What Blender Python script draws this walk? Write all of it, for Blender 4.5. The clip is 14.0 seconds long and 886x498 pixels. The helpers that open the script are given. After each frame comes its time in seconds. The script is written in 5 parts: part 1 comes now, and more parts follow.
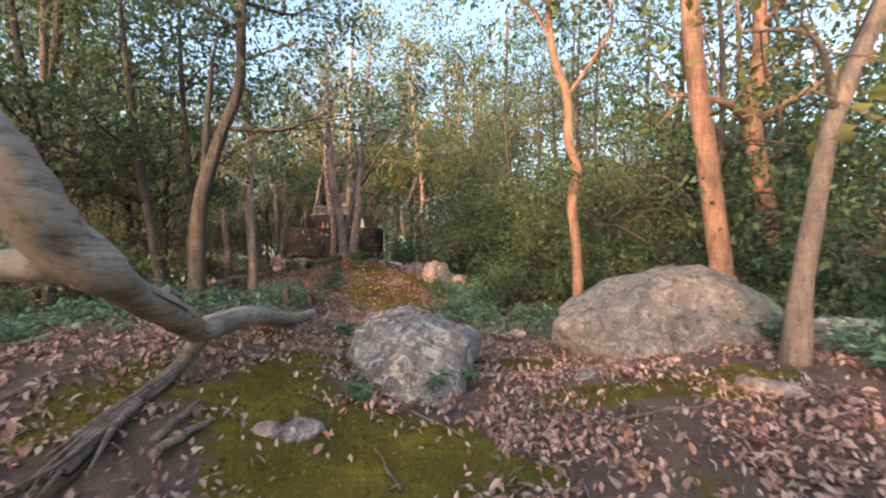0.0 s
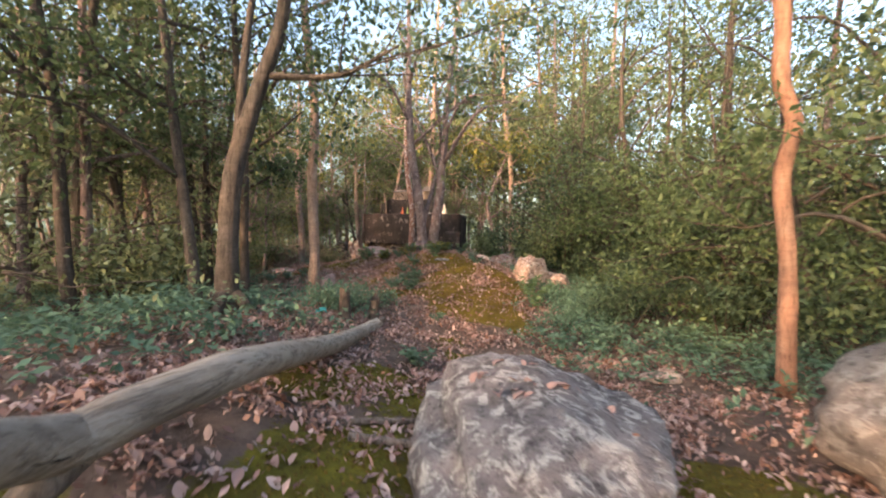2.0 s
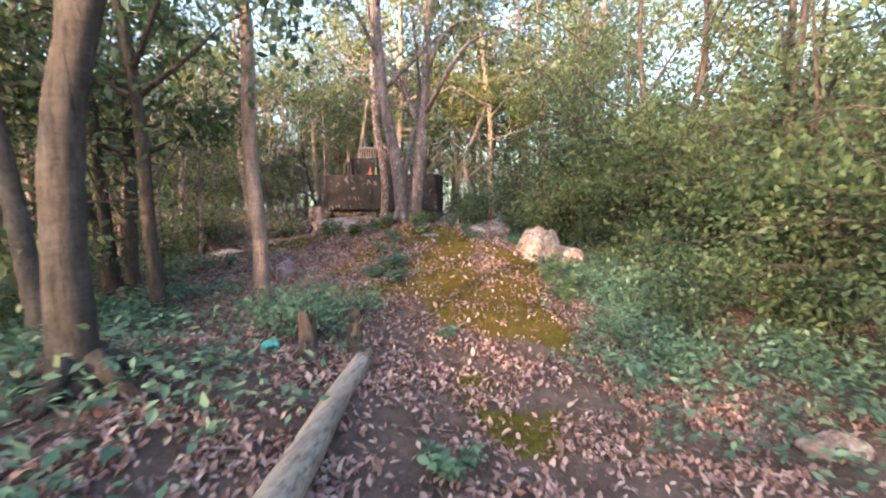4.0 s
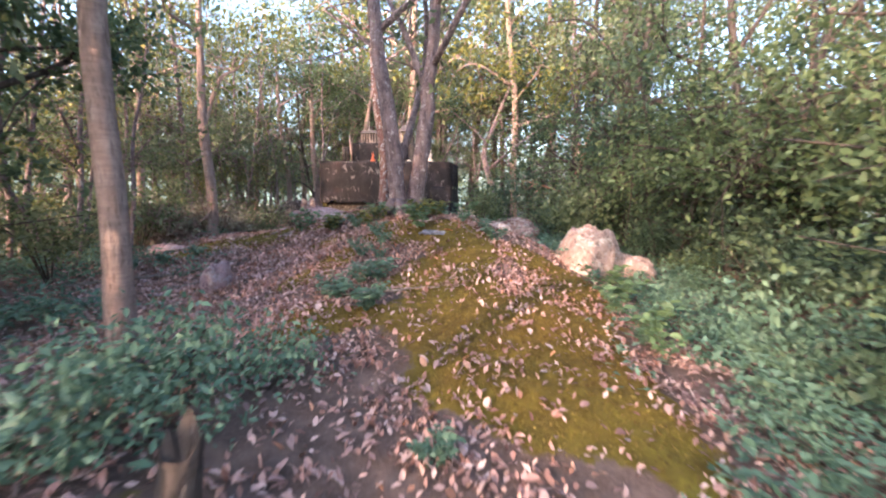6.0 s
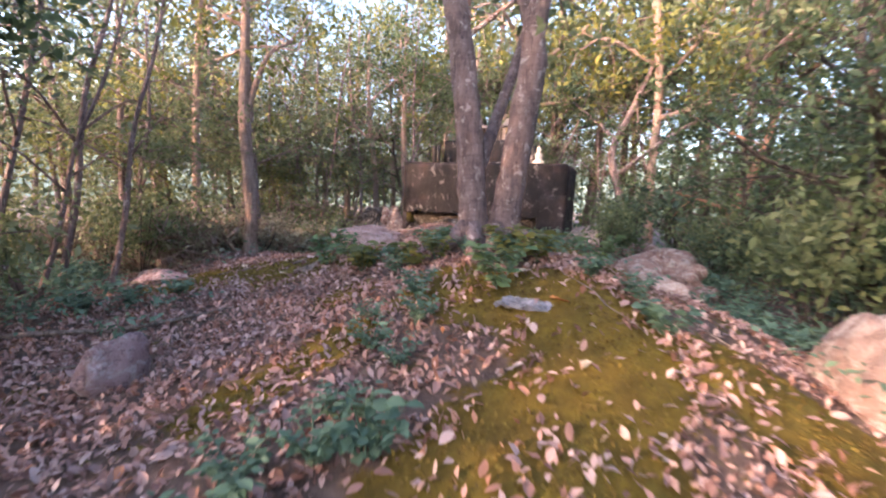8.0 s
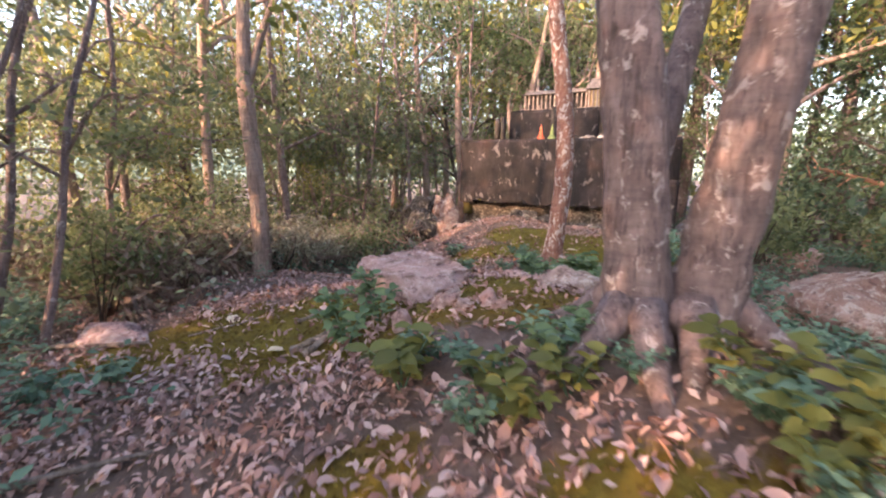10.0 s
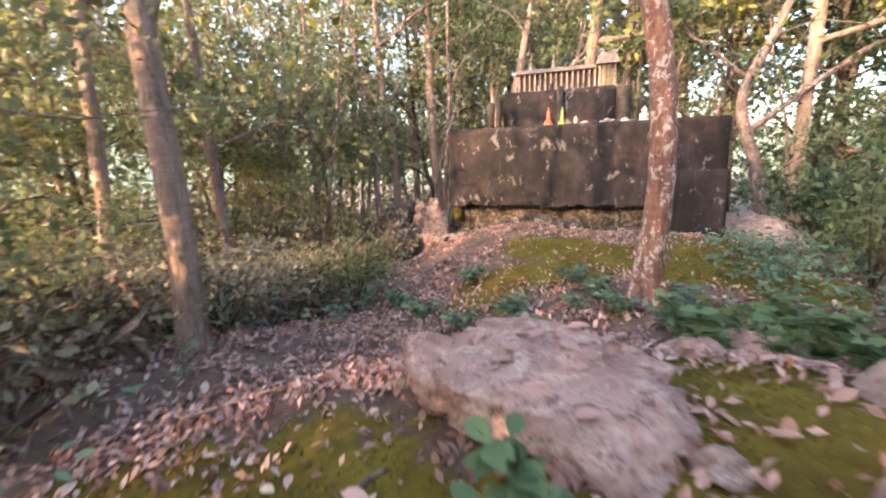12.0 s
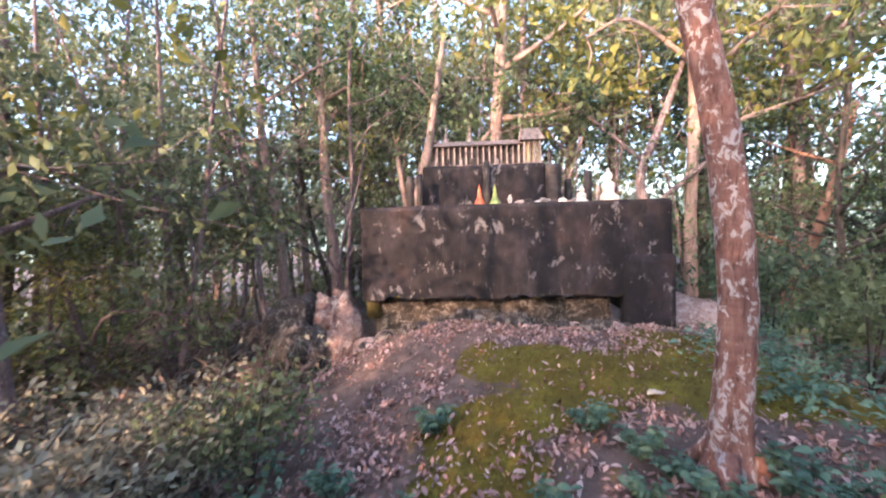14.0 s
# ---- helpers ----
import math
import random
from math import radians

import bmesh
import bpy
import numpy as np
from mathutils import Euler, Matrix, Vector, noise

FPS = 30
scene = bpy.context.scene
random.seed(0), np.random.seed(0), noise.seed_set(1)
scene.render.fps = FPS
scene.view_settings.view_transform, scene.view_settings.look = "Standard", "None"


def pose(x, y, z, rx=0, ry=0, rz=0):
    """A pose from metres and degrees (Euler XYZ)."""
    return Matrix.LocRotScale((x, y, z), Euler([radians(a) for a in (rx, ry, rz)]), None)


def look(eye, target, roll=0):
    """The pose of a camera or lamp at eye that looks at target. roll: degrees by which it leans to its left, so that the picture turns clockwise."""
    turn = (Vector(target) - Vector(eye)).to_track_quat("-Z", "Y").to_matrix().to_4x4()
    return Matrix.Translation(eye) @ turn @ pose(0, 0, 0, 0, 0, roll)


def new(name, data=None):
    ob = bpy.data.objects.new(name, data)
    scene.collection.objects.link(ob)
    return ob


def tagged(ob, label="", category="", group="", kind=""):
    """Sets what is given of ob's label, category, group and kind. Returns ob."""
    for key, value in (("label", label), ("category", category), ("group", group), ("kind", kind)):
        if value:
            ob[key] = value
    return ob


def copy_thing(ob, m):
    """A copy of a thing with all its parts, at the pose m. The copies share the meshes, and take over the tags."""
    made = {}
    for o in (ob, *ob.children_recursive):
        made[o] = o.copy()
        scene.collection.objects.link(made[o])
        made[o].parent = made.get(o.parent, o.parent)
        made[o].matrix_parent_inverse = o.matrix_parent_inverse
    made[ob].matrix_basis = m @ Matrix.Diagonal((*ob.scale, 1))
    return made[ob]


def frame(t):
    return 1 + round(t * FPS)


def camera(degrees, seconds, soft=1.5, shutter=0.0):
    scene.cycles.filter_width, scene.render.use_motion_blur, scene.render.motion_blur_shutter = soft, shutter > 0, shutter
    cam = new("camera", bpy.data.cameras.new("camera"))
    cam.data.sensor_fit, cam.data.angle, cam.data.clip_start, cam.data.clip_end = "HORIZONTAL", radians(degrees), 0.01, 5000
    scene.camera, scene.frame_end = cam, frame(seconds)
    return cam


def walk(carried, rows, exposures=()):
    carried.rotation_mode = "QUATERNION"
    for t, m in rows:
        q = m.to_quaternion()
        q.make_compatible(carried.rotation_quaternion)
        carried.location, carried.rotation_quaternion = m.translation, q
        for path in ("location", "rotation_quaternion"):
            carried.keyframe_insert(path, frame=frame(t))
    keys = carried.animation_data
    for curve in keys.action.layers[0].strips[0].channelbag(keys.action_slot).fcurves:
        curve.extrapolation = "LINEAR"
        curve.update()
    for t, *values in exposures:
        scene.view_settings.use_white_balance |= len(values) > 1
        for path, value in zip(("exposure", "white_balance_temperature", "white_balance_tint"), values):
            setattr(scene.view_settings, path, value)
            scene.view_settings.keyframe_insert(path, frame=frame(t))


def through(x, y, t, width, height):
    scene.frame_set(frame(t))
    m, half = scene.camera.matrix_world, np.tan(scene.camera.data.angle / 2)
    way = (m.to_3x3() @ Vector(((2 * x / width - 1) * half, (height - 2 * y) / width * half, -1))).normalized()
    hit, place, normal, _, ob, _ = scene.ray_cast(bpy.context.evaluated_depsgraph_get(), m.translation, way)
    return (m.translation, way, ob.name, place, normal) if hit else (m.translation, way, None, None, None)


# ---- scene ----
cam = camera(90.8, 14.0, soft=2.0, shutter=0.5)
PATH = [
    (0, (3.88, -2.341, 1.315), (3.708, -0.349, 1.312), -0.6),
    (0.5, (3.941, -1.83, 1.306), (3.689, 0.154, 1.326), -0.4),
    (1, (3.847, -1.175, 1.275), (3.476, 0.79, 1.296), 0.2),
    (1.5, (3.581, -0.55, 1.33), (3.11, 1.393, 1.323), 1.2),
    (2, (3.237, 0.017, 1.413), (2.704, 1.944, 1.352), 0.9),
    (2.5, (2.827, 0.522, 1.501), (2.338, 2.458, 1.387), 0.2),
    (3, (2.452, 1.145, 1.598), (2.048, 3.097, 1.436), -0.5),
    (3.2, (2.332, 1.369, 1.683), (1.948, 3.323, 1.493), -0.8),
    (5.3, (1.792, 4.149, 1.596), (1.413, 6.093, 1.318), 0.5),
    (5.5, (1.741, 4.441, 1.538), (1.352, 6.384, 1.266), 0.7),
    (6, (1.618, 5.254, 1.348), (1.177, 7.188, 1.096), 0.9),
    (6.5, (1.452, 6.189, 1.342), (0.932, 8.105, 1.103), 1.4),
    (7, (1.335, 7.075, 1.396), (0.703, 8.958, 1.159), 1.9),
    (7.5, (1.105, 7.941, 1.451), (0.365, 9.782, 1.2), 2.4),
    (8, (0.849, 8.666, 1.512), (-0.053, 10.434, 1.267), 2.3),
    (8.5, (0.498, 9.276, 1.574), (-0.496, 10.992, 1.316), 1.9),
    (9, (0.117, 9.847, 1.669), (-0.954, 11.514, 1.395), 1.6),
    (9.2, (-0.047, 10.068, 1.733), (-1.152, 11.709, 1.438), 1.4),
    (11.3, (-1.875, 11.628, 1.869), (-2.886, 13.303, 1.455), -0.7),
    (11.5, (-2.104, 11.775, 1.79), (-3.099, 13.465, 1.396), -1.1),
    (12, (-2.723, 12.209, 1.738), (-3.599, 13.97, 1.374), -1.3),
    (12.5, (-3.23, 12.679, 1.766), (-3.959, 14.513, 1.44), -2.0),
    (13, (-3.685, 13.067, 1.86), (-4.263, 14.962, 1.586), -1.6),
    (13.5, (-4.037, 13.351, 2.011), (-4.473, 15.293, 1.82), -1.7),
    (14, (-4.175, 13.633, 2.07), (-4.505, 15.604, 1.99), -1.6),
]
WHITE = [(0, 2.3, 7000, 9), (2, 2.6, 7500, 12), (3.2, 2.95, 6900, 9), (6.5, 3.2, 6100, 20), (9, 3.35, 6800, 24), (12, 3.75, 7300, 18), (13, 3.6, 6600, 20), (14, 3.4, 6000, 22)]
walk(cam, [(t, look(eye, target, roll)) for t, eye, target, roll in PATH], WHITE)

# ---- light ----
SUN_AZ, SUN_EL = 24.0, 15.0     # degrees: the sun stands low behind the start of the walk, a little to the left
world = bpy.data.worlds.new("sky")
scene.world = world
world.use_nodes = True
wn = world.node_tree.nodes
sky = wn.new("ShaderNodeTexSky")
sky.sky_type, sky.sun_disc = "NISHITA", False
sky.sun_elevation, sky.sun_rotation = radians(SUN_EL), radians(180 + SUN_AZ)
sky.air_density, sky.dust_density, sky.ozone_density = 1.0, 4.0, 2.0
world.node_tree.links.new(sky.outputs[0], wn["Background"].inputs[0])
wn["Background"].inputs[1].default_value = 0.15
sun = new("sun", bpy.data.lights.new("sun", "SUN"))
sun.data.energy, sun.data.angle, sun.data.color = 1.5, radians(0.6), (1.0, 0.64, 0.40)
sun_to = Vector((math.sin(radians(180 + SUN_AZ)) * math.cos(radians(SUN_EL)), math.cos(radians(180 + SUN_AZ)) * math.cos(radians(SUN_EL)), math.sin(radians(SUN_EL))))
sun.matrix_world = look(sun_to * 40, (0, 0, 0))


# ---- materials ----
class Mat:
    """A small wrapper to write node materials briefly."""

    def __init__(self, name, rough=0.8, metal=0.0):
        self.mat = bpy.data.materials.new(name)
        self.mat.use_nodes = True
        self.tree = self.mat.node_tree
        self.bsdf = self.tree.nodes["Principled BSDF"]
        self.bsdf.inputs["Roughness"].default_value = rough
        self.bsdf.inputs["Metallic"].default_value = metal
        self.bsdf.inputs["Specular IOR Level"].default_value = 0.3

    def node(self, kind):
        return self.tree.nodes.new(kind)

    def link(self, a, b):
        self.tree.links.new(a, b)

    def coords(self):
        return self.node("ShaderNodeTexCoord").outputs["Object"]

    def noise(self, scale, detail=4.0, rough=0.6, stretch=None, distortion=0.0):
        n = self.node("ShaderNodeTexNoise")
        n.inputs["Scale"].default_value, n.inputs["Detail"].default_value, n.inputs["Roughness"].default_value = scale, detail, rough
        n.inputs["Distortion"].default_value = distortion
        src = self.coords()
        if stretch:
            m = self.node("ShaderNodeMapping")
            m.inputs["Scale"].default_value = stretch
            self.link(src, m.inputs["Vector"])
            src = m.outputs["Vector"]
        self.link(src, n.inputs["Vector"])
        return n.outputs["Fac"]

    def voronoi(self, scale):
        n = self.node("ShaderNodeTexVoronoi")
        n.inputs["Scale"].default_value = scale
        self.link(self.coords(), n.inputs["Vector"])
        return n.outputs["Distance"]

    def ramp(self, fac, stops):
        r = self.node("ShaderNodeValToRGB")
        e = r.color_ramp.elements
        while len(e) < len(stops):
            e.new(0.5)
        for el, (p, c) in zip(e, stops):
            el.position, el.color = p, (*(c if hasattr(c, "__len__") else (c, c, c)), 1)
        self.link(fac, r.inputs["Fac"])
        return r.outputs["Color"]

    def mix(self, fac, a, b, mode="MIX"):
        m = self.node("ShaderNodeMix")
        m.data_type, m.blend_type = "RGBA", mode
        for sock, v in ((m.inputs[0], fac), (m.inputs[6], a), (m.inputs[7], b)):
            if isinstance(v, bpy.types.NodeSocket):
                self.link(v, sock)
            elif hasattr(v, "__len__"):
                sock.default_value = (*v, 1)
            else:
                sock.default_value = v
        return m.outputs[2]

    def math(self, op, a, b=0.0):
        m = self.node("ShaderNodeMath")
        m.operation = op
        for sock, v in zip(m.inputs, (a, b)):
            if isinstance(v, bpy.types.NodeSocket):
                self.link(v, sock)
            else:
                sock.default_value = v
        return m.outputs[0]

    def color(self, c):
        self.link(c, self.bsdf.inputs["Base Color"])
        return self

    def bump(self, h, strength=0.5, distance=0.02):
        b = self.node("ShaderNodeBump")
        b.inputs["Strength"].default_value, b.inputs["Distance"].default_value = strength, distance
        self.link(h, b.inputs["Height"])
        self.link(b.outputs[0], self.bsdf.inputs["Normal"])
        return self


def rock_material(name, dark, mid, light, lichen):
    m = Mat(name, 0.9)
    base = m.ramp(m.noise(2.2, 6, 0.65), [(0.3, dark), (0.5, mid), (0.72, light)])
    spots = m.ramp(m.noise(8, 8, 0.78, distortion=0.8), [(0.515, 0.0), (0.565, 1.0)])
    base = m.mix(m.math("MULTIPLY", spots, 0.85), base, lichen)
    grime = m.ramp(m.noise(11, 8, 0.78), [(0.38, 1.0), (0.48, 0.0)])
    base = m.mix(m.math("MULTIPLY", grime, 0.75), base, [v * 0.4 for v in dark])
    speck = m.ramp(m.noise(55, 3, 0.7), [(0.56, 0.0), (0.66, 1.0)])
    base = m.mix(m.math("MULTIPLY", speck, 0.5), base, [v * 0.6 for v in dark])
    m.color(base)
    h = m.math("ADD", m.noise(7, 8, 0.7), m.math("MULTIPLY", m.noise(45, 4, 0.7), 0.35))
    return m.bump(h, 1.0, 0.09).mat


def bark_material(name, dark, mid, light, patch=None, patch_at=0.6):
    m = Mat(name, 0.85)
    base = m.ramp(m.noise(9, 6, 0.7, (1, 1, 0.35)), [(0.3, dark), (0.52, mid), (0.75, light)])
    ring = m.noise(14, 4, 0.6, (0.4, 0.4, 2.2))
    base = m.mix(m.math("MULTIPLY", m.ramp(ring, [(0.45, 0.0), (0.65, 1.0)]), 0.3), base, [v * 0.6 for v in dark])
    fissure = m.noise(30, 6, 0.75, (1, 1, 0.16), 0.4)
    base = m.mix(m.math("MULTIPLY", m.ramp(fissure, [(0.36, 1.0), (0.48, 0.0)]), 0.75), base, [v * 0.45 for v in dark])
    if patch:
        base = m.mix(m.ramp(m.noise(13, 6, 0.7, (1, 1, 0.7), 0.6), [(patch_at, 0.0), (patch_at + 0.05, 0.9)]), base, patch)
    m.color(base)
    return m.bump(m.math("ADD", m.math("MULTIPLY", fissure, 1.6), m.math("MULTIPLY", ring, 0.3)), 0.9, 0.025).mat


def driftwood_material(name, dark, mid, light):
    """Bare weathered wood whose grain runs along the y axis."""
    m = Mat(name, 0.8)
    base = m.ramp(m.noise(4, 6, 0.65, (1, 0.25, 0.7)), [(0.3, dark), (0.5, mid), (0.72, light)])
    grain = m.noise(26, 6, 0.75, (1, 0.06, 0.8), 0.3)
    base = m.mix(m.math("MULTIPLY", m.ramp(grain, [(0.38, 1.0), (0.5, 0.0)]), 0.7), base, [v * 0.55 for v in dark])
    base = m.mix(m.math("MULTIPLY", m.ramp(m.noise(9, 7, 0.75, (1, 0.5, 1)), [(0.55, 0.0), (0.68, 1.0)]), 0.35), base, (0.16, 0.10, 0.07))
    m.color(base)
    return m.bump(m.math("ADD", m.math("MULTIPLY", grain, 1.5), m.noise(7, 6, 0.7)), 0.9, 0.03).mat


def leaf_material(name, stops, through=0.46, rough=0.5):
    m = Mat(name, rough)
    geo = m.node("ShaderNodeNewGeometry")
    c = m.ramp(geo.outputs["Random Per Island"], stops)
    c = m.mix(0.3, c, m.ramp(m.noise(1.1, 2), [(0.3, stops[0][1]), (0.7, stops[-1][1])]))
    m.color(c)
    t = m.node("ShaderNodeBsdfTranslucent")
    m.link(c, t.inputs["Color"])
    mixer = m.node("ShaderNodeMixShader")
    mixer.inputs[0].default_value = through
    m.link(m.bsdf.outputs[0], mixer.inputs[1])
    m.link(t.outputs[0], mixer.inputs[2])
    m.link(mixer.outputs[0], m.tree.nodes["Material Output"].inputs["Surface"])
    return m.mat


def plain_material(name, a, b, scale=8, rough=0.7, bump=0.3):
    m = Mat(name, rough)
    m.color(m.ramp(m.noise(scale, 5, 0.65), [(0.35, a), (0.65, b)]))
    return m.bump(m.noise(scale * 5, 4), bump, 0.01).mat


def ground_material():
    m = Mat("forest_floor", 0.95)
    at = m.node("ShaderNodeAttribute")
    at.attribute_name = "moss"
    soil = m.ramp(m.noise(3.5, 6, 0.7), [(0.3, (0.075, 0.050, 0.040)), (0.5, (0.135, 0.092, 0.075)), (0.7, (0.21, 0.15, 0.125))])
    crumbs = m.ramp(m.noise(38, 4, 0.7), [(0.5, 0.0), (0.62, 1.0)])
    soil = m.mix(m.math("MULTIPLY", crumbs, 0.55), soil, (0.20, 0.14, 0.115))
    moss = m.ramp(m.noise(2.6, 6, 0.7), [(0.28, (0.070, 0.056, 0.008)), (0.5, (0.15, 0.128, 0.013)), (0.72, (0.25, 0.22, 0.022))])
    moss = m.mix(m.math("MULTIPLY", m.ramp(m.noise(30, 5, 0.75), [(0.42, 0.0), (0.62, 1.0)]), 0.45), moss, (0.062, 0.048, 0.010))
    moss = m.mix(m.math("MULTIPLY", m.ramp(m.noise(1.1, 5, 0.7), [(0.45, 0.0), (0.6, 1.0)]), 0.4), moss, (0.115, 0.072, 0.012))
    warm_tint = m.node("ShaderNodeAttribute")
    warm_tint.attribute_name = "warm_tint"
    moss = m.mix(m.math("MULTIPLY", warm_tint.outputs["Fac"], 0.75), moss, m.ramp(m.noise(5, 6, 0.7), [(0.3, (0.070, 0.034, 0.006)), (0.52, (0.145, 0.082, 0.011)), (0.72, (0.23, 0.15, 0.018))]))
    edge = m.math("ADD", at.outputs["Fac"], m.math("MULTIPLY", m.math("SUBTRACT", m.noise(7, 6, 0.7), 0.5), 0.9))
    m.color(m.mix(m.ramp(edge, [(0.44, 0.0), (0.56, 1.0)]), soil, moss))
    m.bump(m.math("ADD", m.noise(28, 6, 0.75), m.noise(120, 3, 0.7)), 0.8, 0.03)
    return m.mat


ROCK_GREY = rock_material("lichened_grey_rock", (0.115, 0.098, 0.100), (0.255, 0.222, 0.224), (0.38, 0.34, 0.338), (0.62, 0.585, 0.56))
ROCK_BROWN = rock_material("weathered_brown_rock", (0.135, 0.110, 0.100), (0.235, 0.197, 0.180), (0.33, 0.285, 0.262), (0.40, 0.36, 0.33))
ROCK_PALE = rock_material("pale_pinkish_rock", (0.27, 0.175, 0.148), (0.42, 0.30, 0.262), (0.54, 0.41, 0.372), (0.60, 0.52, 0.48))
ROCK_PINK = rock_material("broken_pink_rock", (0.32, 0.185, 0.16), (0.48, 0.305, 0.27), (0.58, 0.40, 0.365), (0.62, 0.47, 0.43))
ROCK_MAUVE = rock_material("pinkish_mauve_rock", (0.24, 0.15, 0.15), (0.41, 0.275, 0.275), (0.51, 0.37, 0.365), (0.54, 0.45, 0.44))
ROCK_RED = rock_material("reddish_rock", (0.18, 0.10, 0.085), (0.29, 0.185, 0.155), (0.40, 0.28, 0.24), (0.47, 0.41, 0.37))
BARK_DARK = bark_material("dark_bark", (0.045, 0.034, 0.028), (0.095, 0.074, 0.062), (0.17, 0.135, 0.115))
BARK_PINK = bark_material("smooth_pinkish_bark", (0.18, 0.122, 0.10), (0.32, 0.225, 0.185), (0.42, 0.32, 0.27))
# bark with the orange of the low sun mixed into its base colour
BARK_SUN_RED = bark_material("smooth_sun_reddened_bark", (0.20, 0.10, 0.07), (0.33, 0.175, 0.12), (0.43, 0.26, 0.19))
BARK_GREY = bark_material("grey_brown_bark", (0.095, 0.066, 0.064), (0.21, 0.150, 0.142), (0.34, 0.26, 0.248), (0.41, 0.355, 0.34), 0.57)
BARK_MOTTLED = bark_material("mottled_bark", (0.14, 0.06, 0.045), (0.27, 0.135, 0.10), (0.37, 0.225, 0.185), (0.52, 0.45, 0.42), 0.52)
WOOD_BARE = driftwood_material("weathered_bare_wood", (0.22, 0.165, 0.13), (0.44, 0.355, 0.29), (0.58, 0.50, 0.425))
WOOD_SPLIT = bark_material("split_grey_wood", (0.10, 0.075, 0.065), (0.25, 0.195, 0.165), (0.42, 0.35, 0.31))
# the first stops are extra dark: deep crown shade put into the leaf colour
LEAF_DARK = leaf_material("dark_green_leaf", [(0.0, (0.020, 0.037, 0.024)), (0.5, (0.074, 0.124, 0.074)), (1.0, (0.135, 0.19, 0.11))])
LEAF_MID = leaf_material("green_leaf", [(0.0, (0.029, 0.050, 0.025)), (0.5, (0.105, 0.16, 0.072)), (1.0, (0.185, 0.235, 0.105))])
LEAF_YELLOW = leaf_material("yellow_green_leaf", [(0.0, (0.048, 0.063, 0.019)), (0.55, (0.175, 0.20, 0.06)), (1.0, (0.32, 0.285, 0.075))], 0.45)
LEAF_OLIVE = leaf_material("olive_leaf", [(0.0, (0.042, 0.059, 0.026)), (0.5, (0.145, 0.185, 0.085)), (1.0, (0.25, 0.275, 0.14))])
LEAF_SOFT = leaf_material("soft_grey_green_leaf", [(0.0, (0.041, 0.056, 0.030)), (0.5, (0.145, 0.185, 0.098)), (1.0, (0.25, 0.28, 0.155))], 0.4)
LEAF_HERB = leaf_material("blue_green_herb_leaf", [(0.0, (0.045, 0.092, 0.064)), (0.5, (0.11, 0.195, 0.13)), (1.0, (0.20, 0.30, 0.19))], 0.35)
LEAF_FRESH = leaf_material("fresh_green_leaf", [(0.0, (0.06, 0.11, 0.055)), (0.5, (0.12, 0.20, 0.095)), (1.0, (0.21, 0.30, 0.14))], 0.4)
LITTER = leaf_material("dry_fallen_leaf", [(0.0, (0.11, 0.064, 0.058)), (0.35, (0.26, 0.165, 0.155)), (0.7, (0.42, 0.295, 0.277)), (0.97, (0.57, 0.45, 0.42)), (1.0, (0.50, 0.20, 0.09))], 0.1, 0.7)
LEAF_DRY = leaf_material("dry_brownish_leaf", [(0.0, (0.11, 0.098, 0.066)), (0.5, (0.24, 0.21, 0.145)), (1.0, (0.40, 0.37, 0.26))], 0.25, 0.6)
MOSS_TUFT = leaf_material("moss_tuft", [(0.0, (0.058, 0.032, 0.008)), (0.5, (0.12, 0.076, 0.013)), (1.0, (0.21, 0.155, 0.028))], 0.2, 0.8)
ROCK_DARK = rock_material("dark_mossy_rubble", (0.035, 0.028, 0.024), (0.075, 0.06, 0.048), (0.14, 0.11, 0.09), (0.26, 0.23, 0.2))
FLOOR = ground_material()


# ---- building helpers ----
def mesh_of(name, verts, faces, mat, smooth=False):
    me = bpy.data.meshes.new(name)
    me.from_pydata([tuple(v) for v in verts], [], [tuple(f) for f in faces])
    me.materials.append(mat)
    if smooth:
        me.polygons.foreach_set("use_smooth", [True] * len(me.polygons))
    me.update()
    return me


def under(name, me, parent=None, label="", at=None):
    ob = new(name, me)
    if parent:
        ob.parent = parent
    if at is not None:
        ob.matrix_basis = at
    if label:
        ob["label"] = label
    return ob


def part(name, bm, material, parent, label="", smooth=False):
    me = bpy.data.meshes.new(name)
    bm.to_mesh(me)
    bm.free()
    me.materials.append(material)
    if smooth:
        me.polygons.foreach_set("use_smooth", [True] * len(me.polygons))
    return under(name, me, parent, label)


def block(bm, lo, hi, bevel=0.01, jitter=0.0, rng=random):
    """A bevelled box between two corners, added to bm."""
    geom = bmesh.ops.create_cube(bm, size=1.0)["verts"]
    lo, hi = Vector(lo), Vector(hi)
    for v in geom:
        v.co = Vector((lo[n] + (v.co[n] + 0.5) * (hi[n] - lo[n]) + rng.uniform(-jitter, jitter) for n in range(3)))
    if bevel:
        edges = {e for v in geom for e in v.link_edges}
        bmesh.ops.bevel(bm, geom=list(edges), offset=bevel, segments=2, affect="EDGES")


